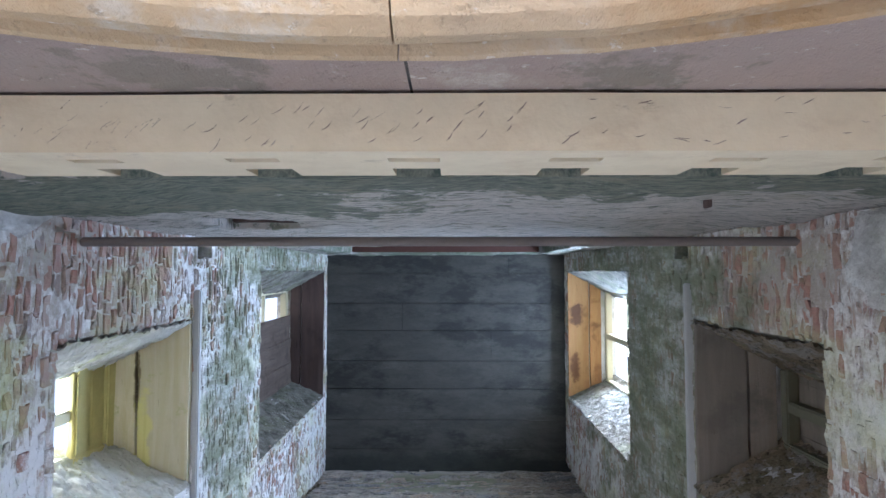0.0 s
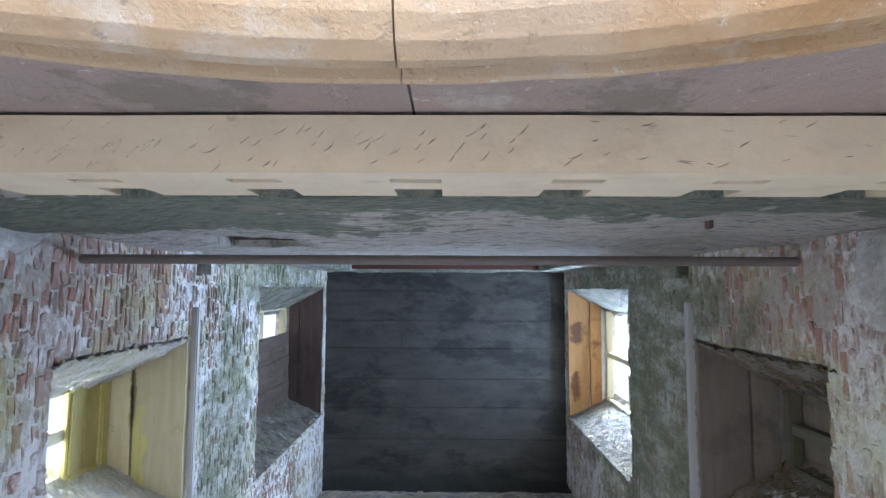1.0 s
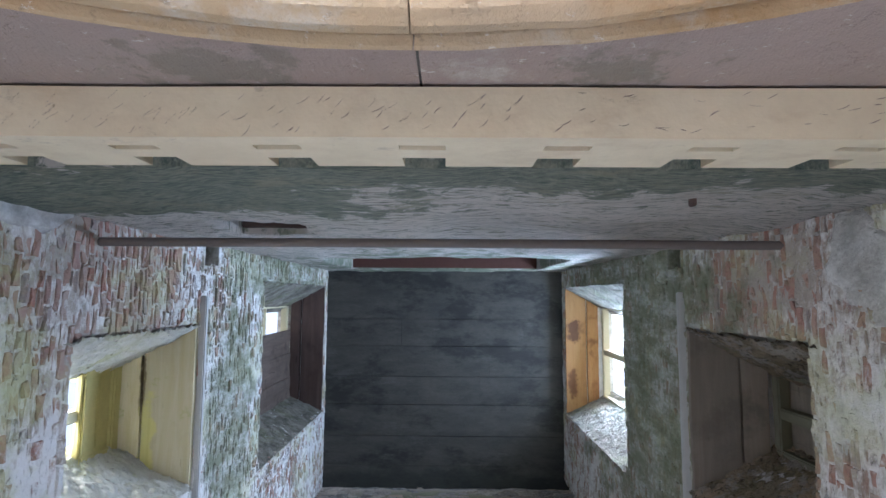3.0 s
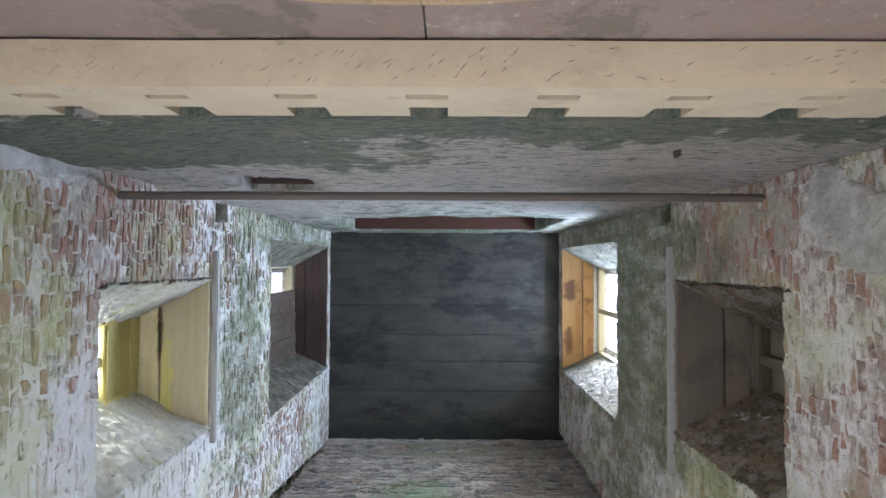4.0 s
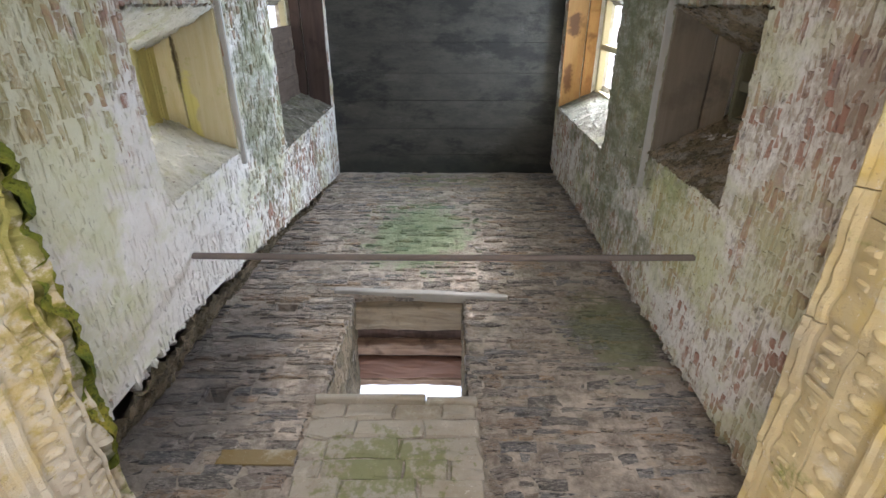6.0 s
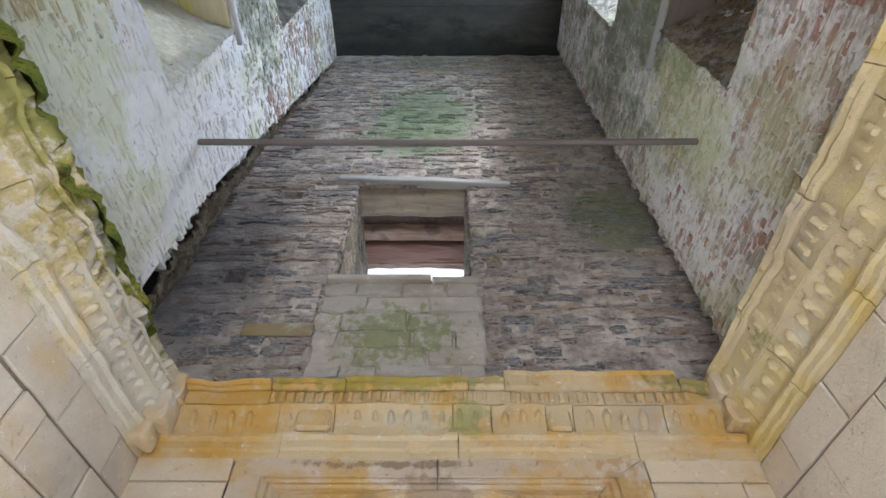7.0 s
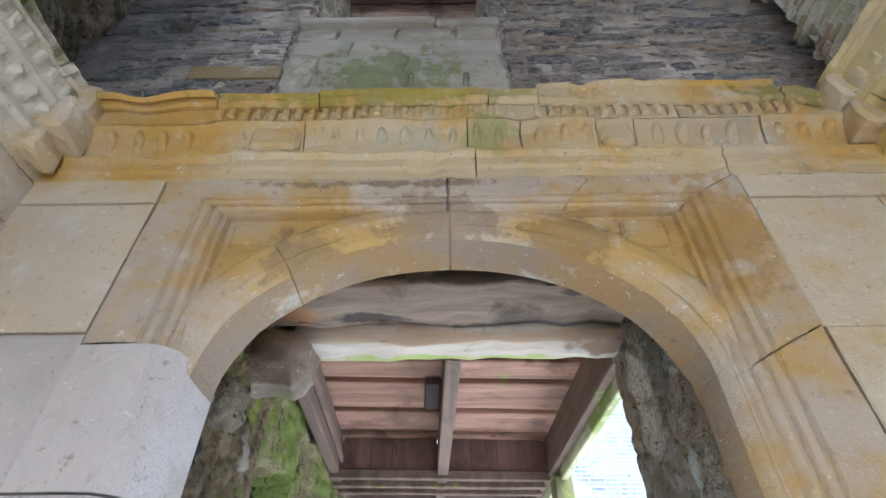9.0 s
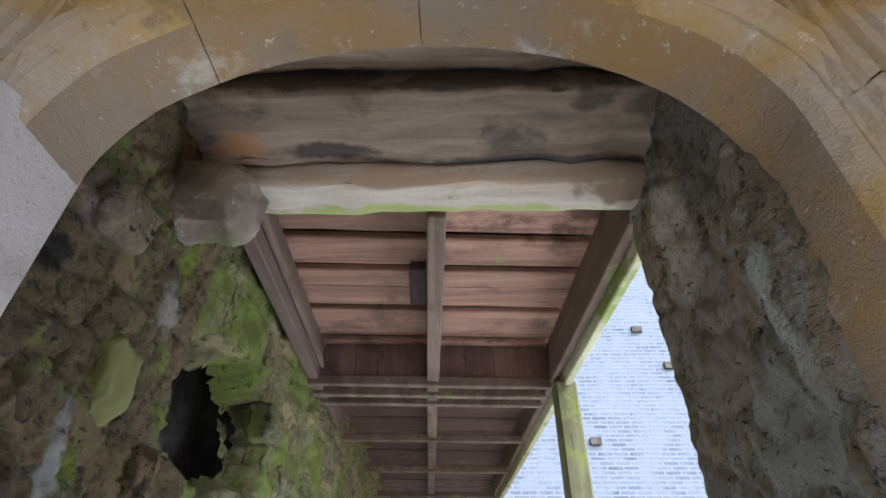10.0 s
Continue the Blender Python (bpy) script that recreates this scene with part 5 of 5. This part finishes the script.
tagged(link("lintel_edge", bm, M_STRIP), "pale weathered lintel edge above the back window", "lintel")
sill = thing("window_sill", "pale stone sill of the back window in two pieces", "sill")
part("slab", soft_box(-0.74, -0.10, 2.32, 2.75, 3.84, 3.885, 0.008, 3, 0.006), M_PATCH, sill)
part("slab", soft_box(-0.095, 0.20, 2.33, 2.75, 3.825, 3.875, 0.008, 3, 0.006, 4), M_PATCH, sill)

# ---- the passage behind the arch ----
lin = thing("passage_lintel", "old grey oak lintels across the passage, one stripped pale", "lintel")
part("beam", soft_box(-0.84, 0.72, 2.475, 2.64, 2.60, 2.85, 0.012, 12, 0.018, 2), M_BEAM, lin, smooth=True)
part("beam", soft_box(-0.84, 0.72, 2.645, 2.93, 2.545, 2.85, 0.015, 14, 0.022, 3), M_BEAM, lin, smooth=True)
part("beam", soft_box(-0.66, 0.66, 2.935, 3.13, 2.50, 2.80, 0.03, 14, 0.020, 5), M_BEAM_LIGHT, lin, "stripped pale oak beam with green algae", True)
bm = soft_box(-0.84, -0.54, 2.80, 3.03, 2.275, 2.49, 0.06, 8, 0.014, 7)
tagged(link("stone_corbel", bm, M_CORBEL, True), "rough rounded stone corbel under the lintel's end", "corbel")

# ---- timber walkway outside ----
way = thing("timber_walkway", "red-brown timber walkway on joists with a green post", "walkway")
way.matrix_basis = pose(0, 3.15, 0, 0, 0, 2.8)
for x0, x1, m in ((-0.755, -0.695, M_JOIST), (-0.065, 0.005, M_JOIST), (0.65, 0.695, M_JOIST)):
    part("joist", soft_box(x0, x1, 0.01, 6.35, 2.53, 2.765, 0.006, 3, 0.004), m, way)
part("edge_beam", soft_box(0.70, 0.742, 0.10, 6.35, 2.475, 2.57, 0.006, 3, 0.004), M_EDGE, way, "pale mossy edge beam")
part("inner_rail", soft_box(-0.690, -0.672, 0.05, 1.50, 2.60, 2.64, 0.004), M_JOIST, way)
rng, k = random.Random(3), 0
DECK = [0.0, 0.215, 0.43, 0.635, 0.685, 0.85, 1.065, 1.32, 1.435, 1.515]
for a, b in zip(DECK, DECK[1:]):
    z = 2.762 + (0.02 if k % 2 else 0.0) + rng.uniform(-0.003, 0.003)
    for x0, x1 in ((-0.755, -0.034), (-0.030, 0.70)):
        part("deck_board", soft_box(x0, x1, a + 0.011, b - 0.011, z, z + 0.04, 0.007, 2, 0.004, k), M_STAIR, way)
    k += 1
# added sheet over the boards: blocks the sky and keeps the mossy gaps dark
part("deck_backing", soft_box(-0.75, 0.70, 0.0, 1.55, 2.826, 2.85, 0.004), M_DECK_MOSS, way, "dark mossy sheet added above the deck to close its gaps")
y = 1.53
while y < 6.3:
    w = rng.uniform(0.24, 0.36)
    z = 2.70 + rng.uniform(-0.004, 0.004)
    for x0, x1 in ((-0.755, -0.034), (-0.030, 0.70)):
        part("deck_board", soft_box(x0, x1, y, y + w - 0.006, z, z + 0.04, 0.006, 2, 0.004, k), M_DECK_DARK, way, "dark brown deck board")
    y += w
    k += 1
for y in (1.49, 1.66, 1.81, 2.60, 3.56, 4.65):
    part("cross_beam", soft_box(-0.755, 0.66, y, y + 0.045, 2.505, 2.56, 0.005, 2, 0.004), M_JOIST, way)
for x0, x1 in ((-0.69, -0.50), (-0.4995, -0.36), (-0.3595, -0.068), (0.006, 0.16), (0.1605, 0.33), (0.3305, 0.655)):
    part("riser_board", soft_box(x0, x1, 1.517, 1.545, 2.555, 2.79, 0.004, 2, 0.003, int(x0 * 50)), M_RISER, way)
part("cleat", soft_box(-0.155, -0.068, 0.62, 0.95, 2.72, 2.765, 0.008, 2, 0.004), M_LINTEL_DARK, way, "dark timber cleat")
part("post", soft_box(0.655, 0.775, 1.38, 1.50, -0.12, 2.50, 0.008, 4, 0.004), M_POST, way, "green weathered timber post")


# ---- bricks and rubble, last: the nearest as pieces, the rest joined ----
ROUGH = {}


def stone_shape(k, rough):
    """Points and faces of one rough stone or brick, one metre each way, its face towards +y."""
    rng = random.Random(k * 13 + 5)
    ring = [(0, 0), (0.5, 0), (1, 0), (1, 0.5), (1, 1), (0.5, 1), (0, 1), (0, 0.5)]
    j = lambda q: rng.uniform(-q, q)
    edge = [(x + j(rough * 0.35), z + j(rough)) for x, z in ring]
    pts = [(x, 0.0, z) for x, z in edge] + [(x, 0.80 + j(0.06), z) for x, z in edge]
    pts += [(0.5 + (x - 0.5) * (0.93 + j(0.04)), 1.0 + j(0.10), 0.5 + (z - 0.5) * (0.78 + j(0.12))) for x, z in edge]
    pts.append((0.5 + j(0.15), 1.03 + j(0.12), 0.5 + j(0.1)))
    fs = [(b + i, b + (i + 1) % 8, b + 8 + (i + 1) % 8, b + 8 + i) for b in (0, 8) for i in range(8)]
    fs += [(16 + i, 16 + (i + 1) % 8, 24) for i in range(8)]
    return pts, fs


def rough_mesh(name, material, k, rough):
    key = (name, material.name, k)
    if key not in ROUGH:
        pts, fs = stone_shape(k, rough)
        me = bpy.data.meshes.new(name)
        me.from_pydata(pts, [], fs)
        me.materials.append(material)
        ROUGH[key] = me
    return ROUGH[key]


def add_rough(verts, faces, m, k, rough):
    pts, fs = stone_shape(k, rough)
    n = len(verts)
    verts += [m @ Vector(p) for p in pts]
    flip = m.determinant() < 0
    faces += [tuple(n + i for i in (reversed(f) if flip else f)) for f in fs]


def laid(side, parent, near, far, u_range, z_range, heights, lengths, face, depth, holes, rng, name, label, limit, uneven, ragged_end=0.0, end_at=None, rough=0.10):
    """Courses of pieces round openings; those below limit are objects of their own."""
    verts, faces = [], []
    z, count = z_range[0], 0
    while z < z_range[1] - 0.02:
        h = min(rng.uniform(*heights), z_range[1] - z)
        last = end_at(z) if end_at else u_range[1]
        spans = [(u_range[0], last)]
        for a, b, c, d in holes:
            if z + h * 0.5 > c and z + h * 0.5 < d:
                spans = [q for p in spans for q in ((p[0], min(p[1], a)), (max(p[0], b), p[1])) if q[1] - q[0] > 0.03]
        for a, b in spans:
            if b == last:
                b += rng.uniform(-ragged_end, ragged_end)
            elif ragged_end:
                b += rng.uniform(-0.028, 0.022)
            u = a + (rng.uniform(-0.022, 0.03) if a != u_range[0] else 0)
            first = True
            while u < b - 0.01:
                l = rng.uniform(*lengths) * (0.6 if first else 1)
                first = False
                e = b if b - u - l < lengths[0] * 0.5 else u + l
                out = rng.uniform(-uneven, uneven)
                g = rng.uniform(0.001, 0.006)
                m = facing(side, u + g, e - g, z + g * 0.8, z + h - g * 0.8, face - out, face + depth)
                if z < limit and count < 300:
                    ob = new(name, rough_mesh(name, near, rng.randrange(20), rough))
                    ob.parent, ob.matrix_basis = parent, m
                    count += 1
                else:
                    add_rough(verts, faces, m, rng.randrange(40), rough)
                u = e
        z += h
    me = bpy.data.meshes.new(name + "s")
    me.from_pydata([tuple(v) for v in verts], [], faces)
    me.materials.append(far)
    ob = new("upper_" + name + "s", me)
    ob.parent = parent
    tagged(ob, label, kind="stuff")


SIDE_HOLES = [(0.28, 1.22, 4.05, 5.06), (0.0, 1.46, 6.1, 8.12), (-0.19, -0.06, 5.08, 5.30)]
rng = random.Random(31)
east_end = lambda z: 2.26
west_end = lambda z: 1.86 if z < 4.2 else 1.86 + (z - 4.2) * 0.13
laid("W", WALL_L, M_BRICK, M_BRICK_FAR, (-0.2, 2.30), (2.985, TOP), (0.028, 0.046), (0.05, 0.14), 1.419, 0.06, SIDE_HOLES + [(1.49, 1.51, 4.25, 8.2), (1.60, 1.612, 4.6, 7.4)], rng, "brick", "courses of limewashed old brick high on the wall", 4.9, 0.006, 0.06, west_end, 0.18)
laid("E", WALL_R, M_BRICK, M_BRICK_FAR, (-0.2, 2.30), (2.985, TOP), (0.028, 0.046), (0.05, 0.14), 1.419, 0.06, SIDE_HOLES, rng, "brick", "courses of limewashed old brick high on the wall", 4.9, 0.006, 0.045, east_end, 0.18)
BACK_HOLES = [(-0.70, 0.155, 3.88, 5.0), (-1.41, -1.27, 3.84, 3.99), (-1.29, -1.11, 4.81, 4.95), (-0.74, 0.20, 2.9, 3.88), (-0.8, 0.28, 5.1, 6.9)]
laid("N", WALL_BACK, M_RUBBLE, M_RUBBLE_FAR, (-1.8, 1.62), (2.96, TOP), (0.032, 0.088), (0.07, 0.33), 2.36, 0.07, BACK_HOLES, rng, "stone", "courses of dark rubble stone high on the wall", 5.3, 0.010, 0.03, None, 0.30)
laid("N", WALL_BACK, M_RUBBLE, M_RUBBLE_FAR, (-0.8, 0.28), (5.1, 6.9), (0.035, 0.09), (0.08, 0.3), 2.365, 0.07, [], rng, "blocking_stone", "green-stained stones that block a former opening", 0, 0.014, 0.0, None, 0.14)
laid("N", WALL_BACK, M_PATCH, M_PATCH, (-0.74, 0.20), (2.96, 3.84), (0.08, 0.15), (0.18, 0.46), 2.357, 0.07, [], rng, "blocking_stone", "pale stones under the window sill", 3.9, 0.004, 0.01, None, 0.12)
piece("stone", M_OCHRE_BLOCK, WALL_BACK, facing("N", -1.14, -0.75, 3.40, 3.495, 2.350, 2.42), 5)


# the old coats that half cover the brick and the rubble: lime on the sides, earthy mortar at the back
def coat(name, place, u0, u1, z0, z1, holes, material, label, depth, step, seed, last=None):
    """An uneven skin; depth(u, z) is how far it stands in front of the wall's mean face, and pieces stick out through it."""
    nu, nz = int((u1 - u0) / step), int((z1 - z0) / step)
    verts, faces, gone = [], [], []
    for i in range(nu + 1):
        for j in range(nz + 1):
            u, z = u0 + (u1 - u0) * i / nu, z0 + (z1 - z0) * j / nz
            q = Vector((u, z, seed))
            gone.append(any(a - 0.015 < u < b + 0.015 and c - 0.015 < z < d + 0.015 for a, b, c, d in holes) or bool(last and u > last(z) - 0.05 + 0.05 * noise.noise(q * 9)))
            verts.append(place(u, depth(q), z))
    for i in range(nu):
        for j in range(nz):
            k = i * (nz + 1) + j
            quad = (k, k + nz + 1, k + nz + 2, k + 1)
            if not any(gone[v] for v in quad):
                faces.append(quad)
    me = bpy.data.meshes.new(name)
    me.from_pydata(verts, [], faces)
    me.materials.append(material)
    me.shade_smooth()
    return tagged(new(name, me), label, kind="structure")


def lime_depth(q):
    grain = Vector((q.x * 1.0, q.y * 1.9, q.z))
    return -0.0022 + 0.005 * noise.noise(q * 1.9) + 0.006 * noise.noise(grain * 9) + 0.005 * noise.noise(grain * 26)


def earth_depth(q):
    grain = Vector((q.x * 0.7, q.y * 2.0, q.z))
    return -0.0045 + 0.006 * noise.noise(q * 1.6) + 0.009 * noise.noise(grain * 7) + 0.007 * noise.noise(grain * 19)


coat("lime_coat_west", lambda u, d, z: (-1.419 + d, u, z), -0.19, 2.3, 2.99, TOP, SIDE_HOLES + [(1.510, 1.490, 4.25, 8.2), (1.615, 1.597, 4.6, 7.4)], M_MORTAR, "patchy limewash over the brick wall", lime_depth, 0.016, 3, west_end)
coat("lime_coat_east", lambda u, d, z: (1.419 - d, u, z), -0.19, 2.34, 2.99, TOP, SIDE_HOLES, M_MORTAR, "patchy limewash over the brick wall", lime_depth, 0.016, 8, east_end)
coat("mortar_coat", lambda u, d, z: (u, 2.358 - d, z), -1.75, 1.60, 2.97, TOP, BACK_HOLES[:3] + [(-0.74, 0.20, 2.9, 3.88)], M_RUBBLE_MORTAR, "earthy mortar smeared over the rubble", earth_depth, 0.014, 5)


# patches of plaster that still cling to the brick
def plaster(s, y0, y1, z0, z1, centre, size, seed, label):
    bm = bmesh.new()
    n, rows = 80, []
    for i in range(n + 1):
        row = []
        for j in range(n + 1):
            p = Vector((s * 1.40, y0 + (y1 - y0) * i / n, z0 + (z1 - z0) * j / n))
            r = math.hypot((p.y - centre[0]) / size[0], (p.z - centre[1]) / size[1])
            k = 1.0 - r + 0.9 * noise.noise(p * 3.1 + Vector((seed, 0, 0))) + 0.45 * noise.noise(p * 11)
            d = 1.404 + 0.010 * noise.noise(p * 6) + 0.004 * noise.noise(p * 28) + 0.05 * min(1.0, max(0.0, -k * 5))
            if any(a - 0.02 < p.y < b + 0.02 and c - 0.02 < p.z < e + 0.02 for a, b, c, e in SIDE_HOLES):
                k = -1.0
            row.append((bm.verts.new((s * d, p.y, p.z)), k))
        rows.append(row)
    for p, q in zip(rows, rows[1:]):
        for j in range(n):
            quad = (p[j], p[j + 1], q[j + 1], q[j])
            if max(k for v, k in quad) > -0.12 and min(k for v, k in quad) > -0.9:
                bm.faces.new([v for v, k in quad])
    bmesh.ops.delete(bm, geom=[v for v in bm.verts if not v.link_faces], context="VERTS")
    tagged(link("plaster_patch", bm, M_PLASTER, True), label, "plaster", "plaster patches")


plaster(1, -0.2, 0.9, 3.2, 5.0, (0.0, 3.70), (0.15, 0.36), 4, "patch of grey lime plaster on the brick wall")
plaster(-1, -0.2, 0.5, 3.2, 4.6, (-0.2, 3.6), (0.09, 0.30), 2, "patch of white lime plaster on the brick wall")

for x, y, z, r, m in ((-0.80, 4.05, 2.10, 0.09, M_GREENWALL), (-0.71, 2.66, 2.12, 0.09, M_PASS_R), (-0.78, 3.2, 1.66, 0.12, M_PASS_L)):
    bm = soft_box(x - r, x + r * 0.6, y - r, y + r, z - r * 0.8, z + r * 0.8, r * 0.3, 7, r * 0.26, int(y * 10))
    tagged(link("rubble_stone", bm, m, True), "stone standing out of the passage wall, green with moss", "stone", "stones in the passage wall")

tagged(link("rubble_stone", soft_box(-0.86, -0.712, 2.80, 2.98, 1.75, 1.93, 0.045, 8, 0.022, 9), M_OLIVE, True), "flat olive-green stone in the passage wall", "stone", "stones in the passage wall")

# putlog holes of the courtyard wall: dark blocks stand for their shade
for x, z in ((3.9, 6.6), (4.4, 5.75), (6.5, 5.0), (2.6, 4.2), (5.4, 8.0)):
    tagged(link("putlog_hole_block", soft_box(x, x + 0.22, 11.94, 12.02, z, z + 0.14, 0.01), M_EARTH), "dark block that stands for a putlog hole in the courtyard wall", "stone", "dark stones")
